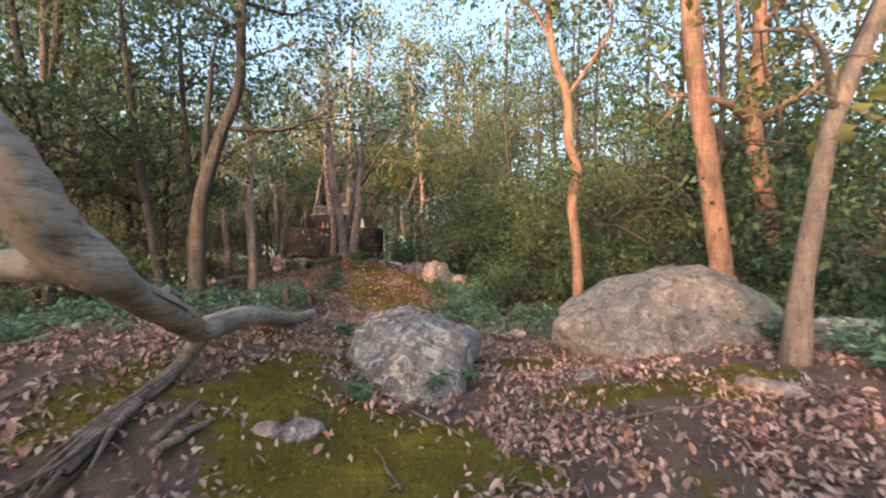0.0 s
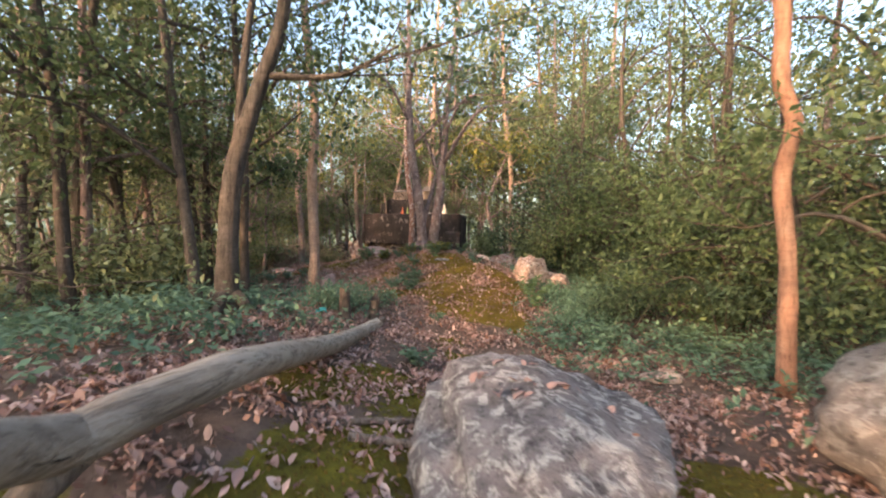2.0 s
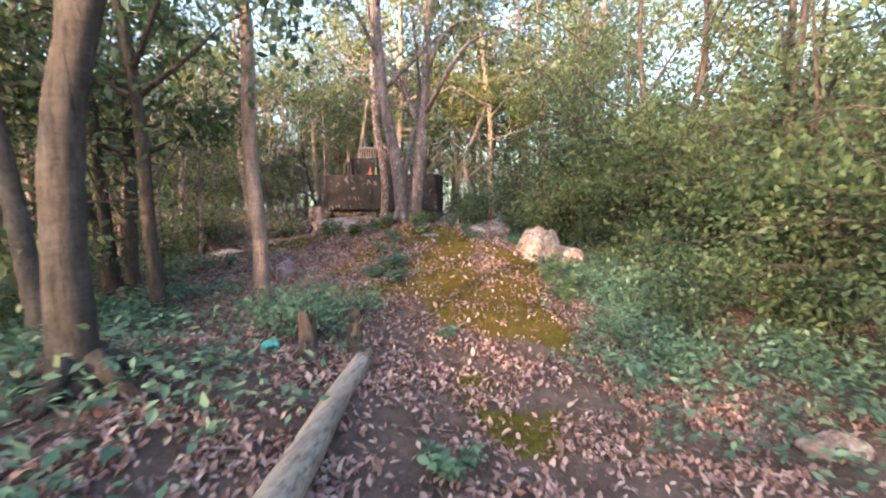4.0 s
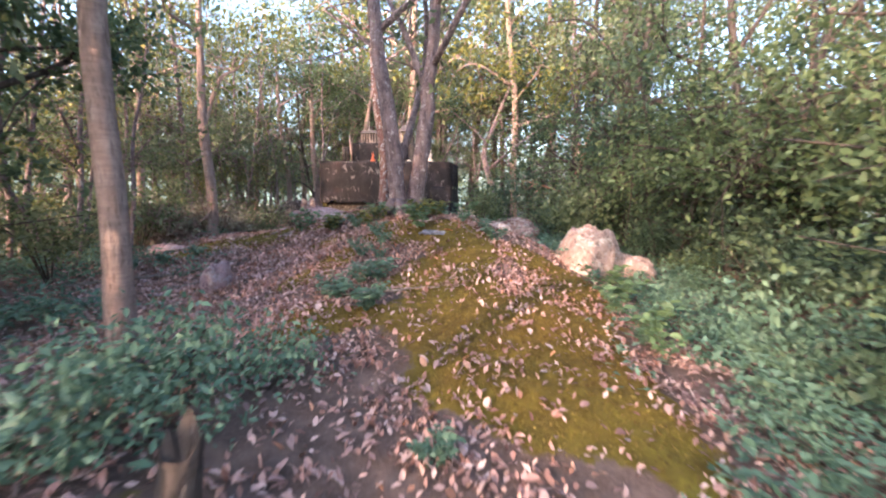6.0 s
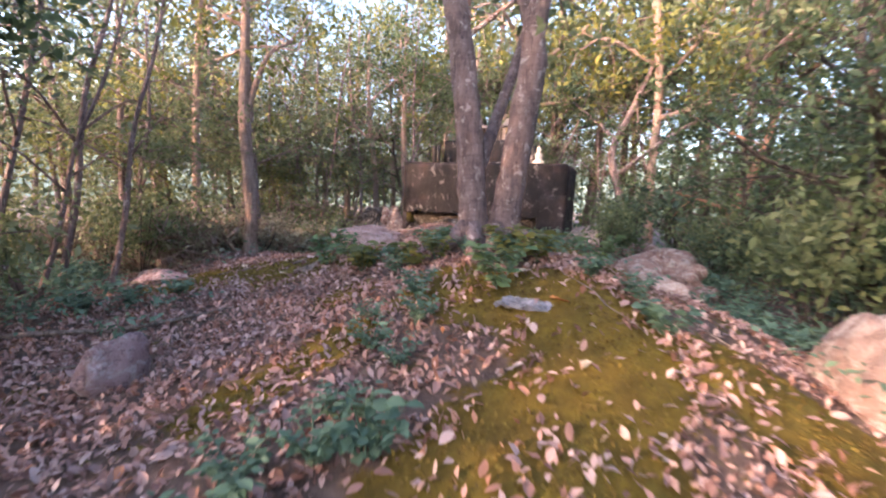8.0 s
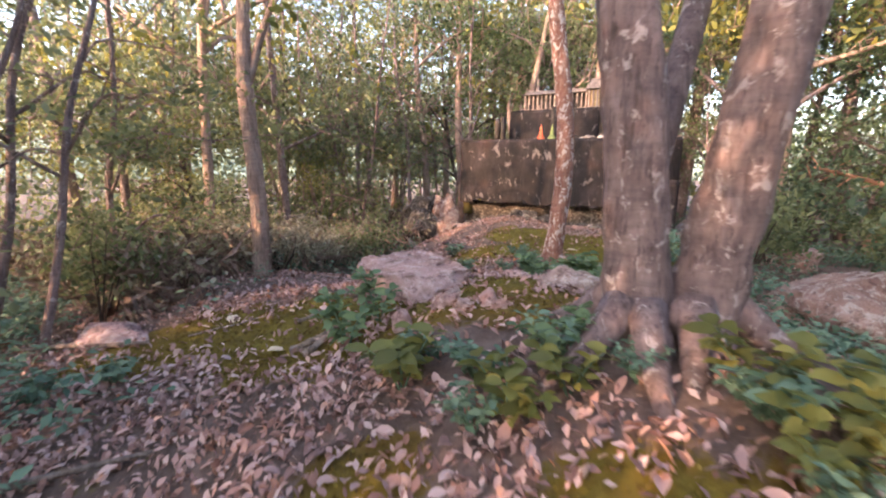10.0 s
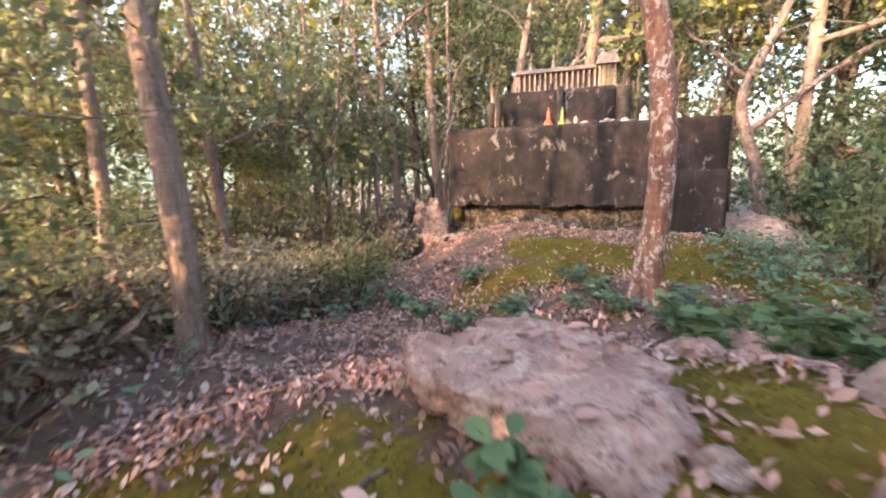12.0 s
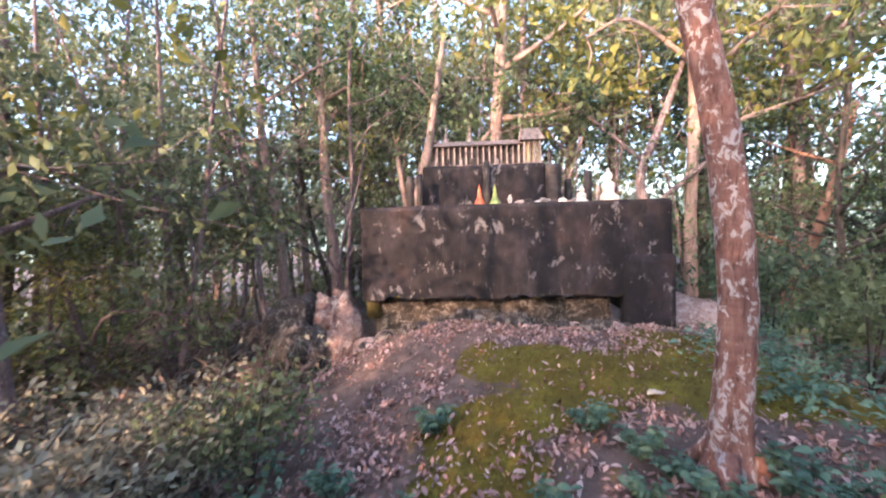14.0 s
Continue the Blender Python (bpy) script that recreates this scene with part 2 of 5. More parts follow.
def tube(points, radii, sides=8, wobble=0.0, seed=0, cap=True):
    """Vertices and faces of a round, tapering tube along points."""
    rng = np.random.RandomState(seed)
    pts = [Vector(p) for p in points]
    verts, faces, side = [], [], None
    for n, p in enumerate(pts):
        ahead = (pts[min(n + 1, len(pts) - 1)] - pts[max(n - 1, 0)]).normalized()
        ref = side if side is not None else (Vector((1, 0, 0)) if abs(ahead.x) < 0.8 else Vector((0, 1, 0)))
        side = (ref - ahead * ref.dot(ahead)).normalized()
        other = ahead.cross(side)
        for k in range(sides):
            a = 2 * math.pi * k / sides
            r = float(radii[n]) * (1 + wobble * float(rng.uniform(-1, 1)))
            verts.append(p + r * (math.cos(a) * side + math.sin(a) * other))
    for n in range(len(pts) - 1):
        for k in range(sides):
            a, b = n * sides + k, n * sides + (k + 1) % sides
            faces.append((a, b, b + sides, a + sides))
    if cap:
        faces.append(tuple(range(sides))[::-1])
        faces.append(tuple(range((len(pts) - 1) * sides, len(pts) * sides)))
    return verts, faces


def joined(pieces):
    verts, faces = [], []
    for v, f in pieces:
        o = len(verts)
        verts += v
        faces += [tuple(i + o for i in q) for q in f]
    return verts, faces


def curve_points(points, per=6):
    """A smooth line through points."""
    p = [Vector(q) for q in points]
    p = [2 * p[0] - p[1]] + p + [2 * p[-1] - p[-2]]
    out = []
    for n in range(1, len(p) - 2):
        for k in range(per):
            t = k / per
            a, b, c, d = p[n - 1 : n + 3]
            out.append(0.5 * ((2 * b) + (c - a) * t + (2 * a - 5 * b + 4 * c - d) * t * t + (3 * b - a - 3 * c + d) * t ** 3))
    return out + [p[-2]]


def spread(values, count):
    return [float(v) for v in np.interp(np.linspace(0, 1, count), np.linspace(0, 1, len(values)), values)]


def leaves_mesh(name, mat, centres, size, rng, droop=0.3, ratio=0.5, up=0.0, ways=None, fine=False):
    """Folded, pointed leaves, four triangles' worth of two faces each, at the centres."""
    n = len(centres)
    way = rng.normal(size=(n, 3)) if ways is None else ways + rng.normal(size=(n, 3)) * 0.35
    way[:, 2] -= droop
    way /= np.linalg.norm(way, axis=1)[:, None]
    nor = rng.normal(size=(n, 3)) * (1.0 - up) + np.array([0, 0, 1.0]) * (0.6 + 3 * up)
    side = np.cross(way, nor)
    side /= np.linalg.norm(side, axis=1)[:, None] + 1e-9
    nor = np.cross(side, way)
    ln = (size * rng.uniform(0.6, 1.35, n))[:, None]
    base, tip = centres - way * ln * 0.5, centres + way * ln * 0.5
    lift = nor * ln * rng.uniform(0.02, 0.16, n)[:, None]
    left, right = centres - way * ln * 0.05 - side * ln * ratio * 0.5 + lift, centres - way * ln * 0.05 + side * ln * ratio * 0.5 + lift
    if fine:      # an oval blade of nine points with a sunken midrib and a drooping tip
        tip = tip - np.array([0, 0, 0.16]) * ln
        cols = [base]
        for t, w, dip in ((0.25, 0.78, 0.0), (0.52, 1.0, 0.02), (0.8, 0.6, 0.07)):
            mid = base + way * ln * t - np.array([0, 0, 1.0]) * ln * dip
            cols += [mid - side * ln * ratio * 0.5 * w + lift, mid, mid + side * ln * ratio * 0.5 * w + lift]
        verts = np.stack(cols + [tip], 1).reshape(-1, 3)
        face = [0, 2, 1, 0, 3, 2, 1, 2, 5, 1, 5, 4, 2, 3, 6, 2, 6, 5, 4, 5, 8, 4, 8, 7, 5, 6, 9, 5, 9, 8, 7, 8, 10, 8, 9, 10]
    else:
        verts = np.stack([base, left, tip, right], 1).reshape(-1, 3)
        face = [0, 2, 1, 0, 3, 2]
    per, loops = verts.shape[0] // n, len(face)
    tris = (np.arange(n)[:, None] * per + face).reshape(-1)
    me = bpy.data.meshes.new(name)
    me.vertices.add(per * n)
    me.vertices.foreach_set("co", verts.ravel())
    me.loops.add(loops * n)
    me.loops.foreach_set("vertex_index", tris.astype(np.int32))
    me.polygons.add(loops // 3 * n)
    me.polygons.foreach_set("loop_start", np.arange(0, loops * n, 3, dtype=np.int32))
    me.materials.append(mat)
    me.update(calc_edges=True)
    me.validate()
    return me


# ---- ground ----
BUMPS = [
    (6.8, 2.2, 1.4, 0.42), (0.4, 1.5, 1.6, 0.51), (-1, 4.6, 1.6, 0.51), (3, 5.6, 2.2, -0.30), (4.6, 10.5, 2.6, -0.29),
    (1.2, 9.8, 1.6, 0.41), (-0.5, 12.9, 1.5, 0.87), (1.2, 12.8, 1.2, 0.27), (-2.5, 14.3, 1.3, 0.56), (-2.4, 12, 1.2, 0.05),
    (-5, 13.4, 1.4, 0.34), (-3, 18.5, 1.9, 0.51), (-5.6, 20.2, 1.4, 0.75), (-6.3, 16.5, 1.5, -0.06), (-9, 19.5, 2.6, -0.53),
    (2.2, 17.5, 2.6, -0.05), (-1.5, 8, 1.7, 0.01), (-4.2, 10, 2.2, -0.08), (3, 1.5, 2.0, 0.03), (-3.6, 16.4, 1.2, 0.03),
    (-1.5, 21, 1.5, 0.38), (-6.6, 14.6, 0.9, 0.26),
]


def soft(v):
    return np.log1p(np.exp(np.clip(v, -30, 30)))


def height(x, y):
    """The forest floor: a mossy spur with a knoll, falling away on both sides."""
    x, y = np.asarray(x, float), np.asarray(y, float)
    z = -0.1 - 0.16 * soft(x - 10) - 0.07 * soft(-9 - x) - 0.05 * soft(y - 24) - 0.03 * soft(-6 - y)
    for cx, cy, s, a in BUMPS:
        z = z + a * np.exp(-((x - cx) ** 2 + (y - cy) ** 2) / (2 * s * s))
    return -9 * np.tanh(-z / 9)


def on_ground(x, y, lift=0.0):
    return Vector((x, y, float(height(x, y)) + lift))


SPUR = [(4.5, -6), (3.6, 0), (2.3, 4), (1.3, 7), (-0.5, 10), (-1.3, 12.5), (-3.4, 15.5), (-4.2, 18.5), (-4.3, 20)]
HALF = [3.9, 3.8, 2.0, 1.5, 3.1, 3.5, 2.7, 2.2, 2.4]


def off_spur(x, y):
    """How far a place lies outside the trodden spur, in metres; negative on it."""
    x, y = np.asarray(x, float), np.asarray(y, float)
    ys = [p[1] for p in SPUR]
    return np.abs(x - np.interp(y, ys, [p[0] for p in SPUR])) - np.interp(y, ys, HALF)


def lump(x, y, scale, seed):
    return np.array([noise.noise(Vector((a * scale, b * scale, seed))) for a, b in zip(np.ravel(x), np.ravel(y))])


MOSS_PATCHES = [(2.2, 1.1, 0.42, 1.2), (1.2, 0.25, 0.35, 0.4), (1.1, 1.05, 0.3, 0.3), (3.65, 0.3, 0.65, 0.42), (5.0, 1.5, 1.0, 0.4), (2.6, 0.0, 0.25, 0.3), (4.4, 3.0, 0.5, 0.4),
                (2.2, 4.1, 0.3, 0.45), (1.55, 6.6, 0.3, 0.35), (2.15, 5.8, 0.35, 0.4), (2.35, 8.2, 0.5, 0.5), (1.4, 3.9, 0.3, 0.7), (1.1, 3.0, 0.35, 0.3), (1.7, 9.75, 0.5, 0.5),
                (0.25, 10.2, 0.5, 0.5), (-0.45, 9.0, 0.5, 0.55), (1.2, 8.8, 0.75, 0.4), (2.1, 9.1, 0.5, 0.5), (1.3, 8.1, 0.5, 0.4), (1.2, 9.4, 0.6, 0.5), (-4.2, 13.0, 1.1, 0.75), (-5.3, 12.0, 0.6, 0.5),
                (-1.5, 10.4, 0.3, 0.45), (-0.75, 12.0, 0.4, 0.4), (-0.2, 11.75, 0.4, 0.35), (0.4, 12.1, 0.4, 0.35), (-0.9, 19.0, 1.1, 1.0), (-1.3, 11.2, 0.3, 0.25), (-1.9, 11.9, 0.4, 0.3),
                (0.5, 11.5, 0.45, 0.5), (0.6, 10.7, 0.5, 0.5), (-3.4, 13.0, 0.6, 0.5), (-2.0, 14.5, 0.8, 0.7), (-2.5, 13.5, 0.5, 0.4), (-4.4, 17.4, 0.75, 0.7), (-4.9, 12.5, 0.4, 0.4),
                (-2.8, 18.8, 0.9, 1.0), (-1.9, 19.4, 0.5, 0.8), (-1.2, 18.5, 0.8, 0.9), (-4.5, 18.9, 0.5, 0.4), (0.6, 13.2, 0.7, 0.7), (-1.3, 15.4, 0.9, 0.6), (-1.7, 13.5, 0.6, 0.5), (2.9, 0.85, 0.5, 0.5), (3.2, 0.1, 0.6, 0.35), (2.0, 2.1, 0.4, 0.8), (-3.6, 18.2, 0.6, 0.5), (1.9, 10.6, 0.6, 0.6), (2.1, 11.2, 0.45, 0.5), (1.4, 11.6, 0.5, 0.4)]


def moss_at(x, y):
    """How mossy the floor is, 0 to 1."""
    x, y = np.ravel(np.asarray(x, float)), np.ravel(np.asarray(y, float))
    m = 0.20 + 0.30 * lump(x, y, 0.75, 3.1) + 0.42 * lump(x, y, 1.9, 7.7)
    for cx, cy, rx, ry in MOSS_PATCHES:
        m += 0.70 * np.exp(-(((x - cx) / rx) ** 2 + ((y - cy) / ry) ** 2))
    return np.clip(m - 0.35 * np.clip(off_spur(x, y), 0, 2), 0, 1)


def grown(lo, hi, step, far):
    inner = np.arange(lo, hi + 1e-6, step)
    outer = np.cumsum(step * 1.32 ** np.arange(1, 60))
    outer = outer[outer < far]
    return np.concatenate([lo - outer[::-1], inner, hi + outer])


gx, gy = grown(-8.0, 8.5, 0.09, 900), grown(-4.0, 22.5, 0.09, 900)
X, Y = np.meshgrid(gx, gy)
near = (np.abs(X) < 12) & (Y > -8) & (Y < 26)
M = np.zeros(X.shape)
M[near] = moss_at(X[near], Y[near])
Z = height(X, Y)
Z[near] += 0.035 * lump(X[near], Y[near], 2.1, 1.0) + 0.018 * lump(X[near], Y[near], 6.0, 2.0) + 0.03 * M[near]
rows, cols = X.shape
corner = (np.arange(rows - 1)[:, None] * cols + np.arange(cols - 1)).ravel()
ground_mesh = bpy.data.meshes.new("ground")
ground_mesh.from_pydata(np.stack([X, Y, Z], -1).reshape(-1, 3).tolist(), [], np.stack([corner, corner + 1, corner + cols + 1, corner + cols], 1).tolist())
ground_mesh.attributes.new("moss", "FLOAT", "POINT").data.foreach_set("value", M.ravel())
RUST = np.zeros(X.shape)
RUST[near] = np.clip((Y[near] - 6.5) / 2.5, 0, 1) * np.clip((17.5 - Y[near]) / 3, 0.15, 1) * np.clip(0.62 + 1.1 * lump(X[near], Y[near], 0.5, 6.6), 0, 1)
ground_mesh.attributes.new("warm_tint", "FLOAT", "POINT").data.foreach_set("value", RUST.ravel())
ground_mesh.polygons.foreach_set("use_smooth", [True] * len(ground_mesh.polygons))
ground_mesh.materials.append(FLOOR)
tagged(new("ground", ground_mesh), "forest floor of brown soil with olive moss", "ground", kind="structure")


# ---- rocks ----
def rock(x, y, size, mat, label, seed, turn=0.0, sink=0.25, sub=4, rough=0.22, flat=0.0, peak=(0.0, 0.0), cuts=11):
    """A boulder: a lumpy stone of the given half sizes with broken faces, sunk into the floor. peak: how far its top leans."""
    chips = random.Random(seed)
    faces = [(Vector((chips.gauss(0, 1), chips.gauss(0, 1), chips.gauss(0.1, 0.8))).normalized(), chips.uniform(0.74, 0.96)) for _ in range(cuts)]
    bm = bmesh.new()
    bmesh.ops.create_icosphere(bm, subdivisions=sub, radius=1.0)
    for v in bm.verts:
        d = v.co.normalized()
        o = d * 1.1 + Vector((seed * 3.7, seed * 1.3, seed * 2.1))
        r = 1 + rough * noise.noise(o * 0.9) * 1.6 + rough * 0.55 * noise.noise(o * 2.3) + rough * 0.28 * noise.noise(o * 5.5)
        r += rough * 0.12 * noise.noise(o * 12) - rough * 0.3 * abs(noise.noise(o * 1.7 + Vector((9, 0, 0))))
        p = d * r
        for n, reach in faces:
            over = p.dot(n) - reach
            if over > 0:
                p -= n * over * 0.8
        p += d * rough * 0.16 * noise.noise(o * 8.0)
        if flat and p.z > flat:
            p.z = flat + (p.z - flat) * 0.35
        p.x += peak[0] * max(p.z, 0)
        p.y += peak[1] * max(p.z, 0)
        v.co = Vector((p.x * size[0], p.y * size[1], p.z * size[2]))
    me = bpy.data.meshes.new("boulder")
    bm.to_mesh(me)
    bm.free()
    me.materials.append(mat)
    me.polygons.foreach_set("use_smooth", [True] * len(me.polygons))
    ob = new("boulder" if max(size) > 0.35 else "stone", me)
    ob.matrix_basis = Matrix.Translation(on_ground(x, y, size[2] * (1 - 2 * sink) * 0.5)) @ pose(0, 0, 0, 0, 0, turn)
    return tagged(ob, label, "boulder" if max(size) > 0.35 else "stone", "boulders" if max(size) > 0.35 else "small stones")


BOULDER = rock(3.08, 2.58, (0.88, 1.25, 0.6), ROCK_GREY, "rounded grey boulder spotted with pale lichen on the moss", 1.3, 12, 0.3, 5, 0.27)
DOME = rock(6.2, 3.15, (1.27, 0.86, 0.78), ROCK_BROWN, "large domed grey-brown boulder beside the path", 4.4, -8, 0.34, 5, 0.15, 0.0, (0.05, 0.1), 4)
rock(2.34, 12.45, (0.52, 0.58, 0.74), ROCK_PALE, "pale pinkish boulder at the edge of the spur", 7.2, 20, 0.32, 5, 0.3)
rock(2.98, 12.75, (0.42, 0.5, 0.52), ROCK_PALE, "low pale boulder leaning on a larger one", 2.9, 60, 0.35, 4, 0.3)
rock(0.68, 17.6, (0.75, 1.25, 0.62), ROCK_RED, "reddish rock outcrop on the slope", 5.1, 30, 0.3, 5, 0.35)
rock(1.38, 17.1, (0.3, 0.3, 0.3), ROCK_RED, "small reddish rock beside the outcrop", 8.3, 10, 0.3, 4, 0.3)
rock(1.15, 16.3, (0.34, 0.28, 0.24), ROCK_RED, "low reddish rock in front of the outcrop", 9.1, 70, 0.3, 4, 0.35)
PINK_ROCK = rock(-3.15, 14.0, (0.72, 0.5, 0.34), ROCK_PINK, "flat-topped broken pinkish rock on the knoll", 3.6, -20, 0.22, 5, 0.5, 0.45, cuts=16)
for n, (x, y, a, c) in enumerate(((-2.4, 13.42, 0.13, 0.10), (-2.2, 13.3, 0.08, 0.09), (-2.1, 13.5, 0.11, 0.07), (-2.5, 13.65, 0.1, 0.06), (-1.95, 13.4, 0.08, 0.06))):
    rock(x, y, (a, a * 0.75, c), (ROCK_PINK, ROCK_PALE)[n % 2], "small broken pale rock in the moss", 6.4 + n, 30 + 50 * n, 0.2, 4, 0.45)
rock(-2.5, 14.85, (0.2, 0.15, 0.11), ROCK_PINK, "pale rock among the tree roots", 9.4, 50, 0.25, 4, 0.35)
rock(-2.15, 15.1, (0.24, 0.17, 0.12), ROCK_PINK, "pale rock half covered with moss", 9.9, 10, 0.25, 4, 0.35)
rock(-1.8, 14.3, (0.24, 0.17, 0.16), ROCK_PALE, "pale hollowed rock beside the tree", 10.7, 0, 0.2, 4, 0.4)
rock(-2.54, 13.05, (0.09, 0.07, 0.13), ROCK_PINK, "small upright stone standing in the moss", 11.3, 0, 0.2, 3, 0.3)
rock(-2.80, 10.38, (0.18, 0.27, 0.30), ROCK_MAUVE, "angular pinkish-mauve rock on the leaf litter", 12.1, 25, 0.15, 4, 0.36)
rock(2.66, 0.5, (0.17, 0.12, 0.10), ROCK_GREY, "small grey stone in the moss", 13.8, 25, 0.3, 4, 0.3)
rock(2.44, 0.46, (0.12, 0.09, 0.07), ROCK_PALE, "small pale stone beside another", 14.2, 0, 0.3, 4, 0.3)
rock(4.5, 6.1, (0.24, 0.17, 0.13), ROCK_PALE, "pale stone at the edge of the plants", 15.6, 0, 0.3, 4, 0.3)
rock(6.1, 1.25, (0.25, 0.10, 0.08), ROCK_PALE, "long low pale stone among dry leaves", 16.3, -25, 0.3, 4, 0.3)
rock(7.7, 2.7, (0.55, 0.4, 0.32), ROCK_GREY, "mossy grey rock among green plants", 17.7, 0, 0.35, 4, 0.3)
rock(4.9, 2.0, (0.13, 0.1, 0.08), ROCK_GREY, "small stone in the moss", 18.4, 0, 0.3, 3, 0.3)
rock(0.85, 13.2, (0.3, 0.18, 0.14), ROCK_PALE, "long pale rock at the edge of the knoll", 19.5, -40, 0.3, 4, 0.35)
rock(0.45, 14.0, (0.2, 0.16, 0.12), ROCK_GREY, "grey rock on the knoll", 20.1, 0, 0.3, 4, 0.35)
rock(-5.55, 12.35, (0.42, 0.22, 0.16), ROCK_MAUVE, "grey-mauve stone at the edge of the moss", 21.4, 20, 0.3, 4, 0.35)
rock(-7.3, 20.8, (0.5, 0.45, 0.85), ROCK_RED, "rough reddish rock against the end of the wall", 22.2, 0, 0.02, 5, 0.4)
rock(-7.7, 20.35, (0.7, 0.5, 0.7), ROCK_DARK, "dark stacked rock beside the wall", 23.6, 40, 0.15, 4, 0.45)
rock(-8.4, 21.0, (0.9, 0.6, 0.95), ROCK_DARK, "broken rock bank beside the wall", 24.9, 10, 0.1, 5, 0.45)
rock(-1.0, 22.2, (0.75, 0.9, 0.42), ROCK_PALE, "pale rock ledge beyond the wall's corner", 25.3, 0, 0.1, 4, 0.35)
rock(0.3, 21.0, (0.5, 0.45, 0.35), ROCK_RED, "reddish rock on the slope", 26.8, 0, 0.25, 4, 0.35)
RUBBLE = random.Random(17)
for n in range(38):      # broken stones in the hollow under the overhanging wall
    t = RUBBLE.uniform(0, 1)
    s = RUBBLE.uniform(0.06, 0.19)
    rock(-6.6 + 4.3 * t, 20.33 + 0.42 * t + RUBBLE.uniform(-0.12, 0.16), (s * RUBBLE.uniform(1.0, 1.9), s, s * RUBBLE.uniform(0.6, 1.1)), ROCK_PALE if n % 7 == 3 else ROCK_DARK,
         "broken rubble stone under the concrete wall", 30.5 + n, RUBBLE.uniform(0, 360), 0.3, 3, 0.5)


# ---- fallen trunk ----
def fallen_log():
    base = new("fallen_tree")
    base.location = on_ground(1.7, 0.95)
    inv = Matrix.Translation(-base.location)

    def limb(name, points, radii, label, seed, per=7, sides=14, mat=WOOD_BARE):
        line = curve_points(points, per)
        v, f = tube(line, spread(radii, len(line)), sides, 0.045, seed)
        me = mesh_of(name, [inv @ p for p in v], f, mat, True)
        return under(name, me, base, label)

    limb("trunk", [(1.97, -1.00, 1.90), (2.07, -0.89, 1.71), (2.12, -0.79, 1.53), (2.08, -0.64, 1.38), (2.10, -0.46, 1.24), (2.03, -0.29, 1.17), (1.87, 0.04, 1.06), (1.75, 0.45, 0.91), (1.60, 0.88, 0.74), (1.47, 1.22, 0.61)],
         [0.115, 0.115, 0.12, 0.125, 0.12, 0.095, 0.095, 0.108, 0.105, 0.105], "bare barkless grey-brown trunk", 1)
    limb("branch", [(2.06, -0.36, 1.20), (1.92, -0.55, 1.26), (1.63, -0.48, 1.26), (1.13, -0.37, 1.24)], [0.07, 0.075, 0.07, 0.06], "broken side branch", 2)
    limb("limb", [(1.50, 1.12, 0.62), (1.46, 1.42, 0.63), (1.36, 2.2, 0.60), (1.12, 3.2, 0.42), (0.86, 4.3, 0.22), (0.64, 5.2, 0.10), (0.46, 6.3, 0.03)],
         [0.10, 0.112, 0.112, 0.108, 0.105, 0.10, 0.085], "long pale limb lying along the path", 3)
    limb("root", [(1.49, 1.20, 0.60), (1.50, 1.06, 0.50), (1.50, 0.90, 0.40), (1.50, 0.65, 0.32), (1.53, 0.40, 0.275), (1.60, 0.05, 0.215), (1.66, -0.2, 0.16)],
         [0.09, 0.065, 0.055, 0.055, 0.06, 0.055, 0.04], "frayed grey split root", 4, mat=WOOD_SPLIT)
    for n, (points, r) in enumerate([([(1.62, 1.0, 0.73), (1.76, 0.68, 0.85), (1.855, 0.46, 0.93), (1.96, 0.06, 1.08)], 0.012), ([(1.98, -0.02, 1.11), (2.06, -0.2, 1.16), (2.14, -0.36, 1.21)], 0.010),
                                     ([(1.57, 1.2, 0.60), (1.63, 1.05, 0.65), (1.71, 0.85, 0.73)], 0.010)]):
        limb("crack", points, [0.003, r, r, 0.003], "dark crack along the bare trunk", 20 + n, 6, 5, BARK_DARK)
    for n, (dx, dz, length) in enumerate(((-0.05, 0.03, 0.22), (0.04, 0.05, 0.3), (0.05, -0.03, 0.18), (-0.03, -0.04, 0.14), (0.0, 0.0, 0.26))):
        limb("splinter", [(0.47 + dx, 6.22, 0.03 + dz), (0.45 + dx, 6.3 + length * 0.5, 0.03 + dz), (0.43 + dx * 0.8, 6.3 + length, 0.03 + dz)], [0.045, 0.03, 0.004], "", 40 + n, 3, 6, WOOD_SPLIT)
    limb("knot", [(1.80, 0.34, 1.0), (1.83, 0.34, 1.06), (1.85, 0.34, 1.085)], [0.035, 0.03, 0.018], "", 30, 4, 8)
    fray = random.Random(12)
    for n in range(12):      # loose fibres wound along the root, splayed at its end
        a = fray.uniform(0, 6.28)
        line = [Vector(p) + Vector((math.cos(a + k * 0.5), 0.2, math.sin(a + k * 0.5) * 0.8)) * (0.045 + 0.008 * k) for k, p in enumerate([(1.50, 0.95, 0.43), (1.50, 0.65, 0.32), (1.53, 0.40, 0.275), (1.60, 0.05, 0.215), (1.66, -0.25, 0.15)])]
        line.append(line[-1] + Vector((fray.uniform(-0.1, 0.1), -fray.uniform(0.05, 0.3), -0.05)))
        limb("strand", line, [0.010, 0.018, 0.017, 0.015, 0.012, 0.004], "", 60 + n, 4, 5, (WOOD_SPLIT, BARK_DARK)[n % 3 == 0])
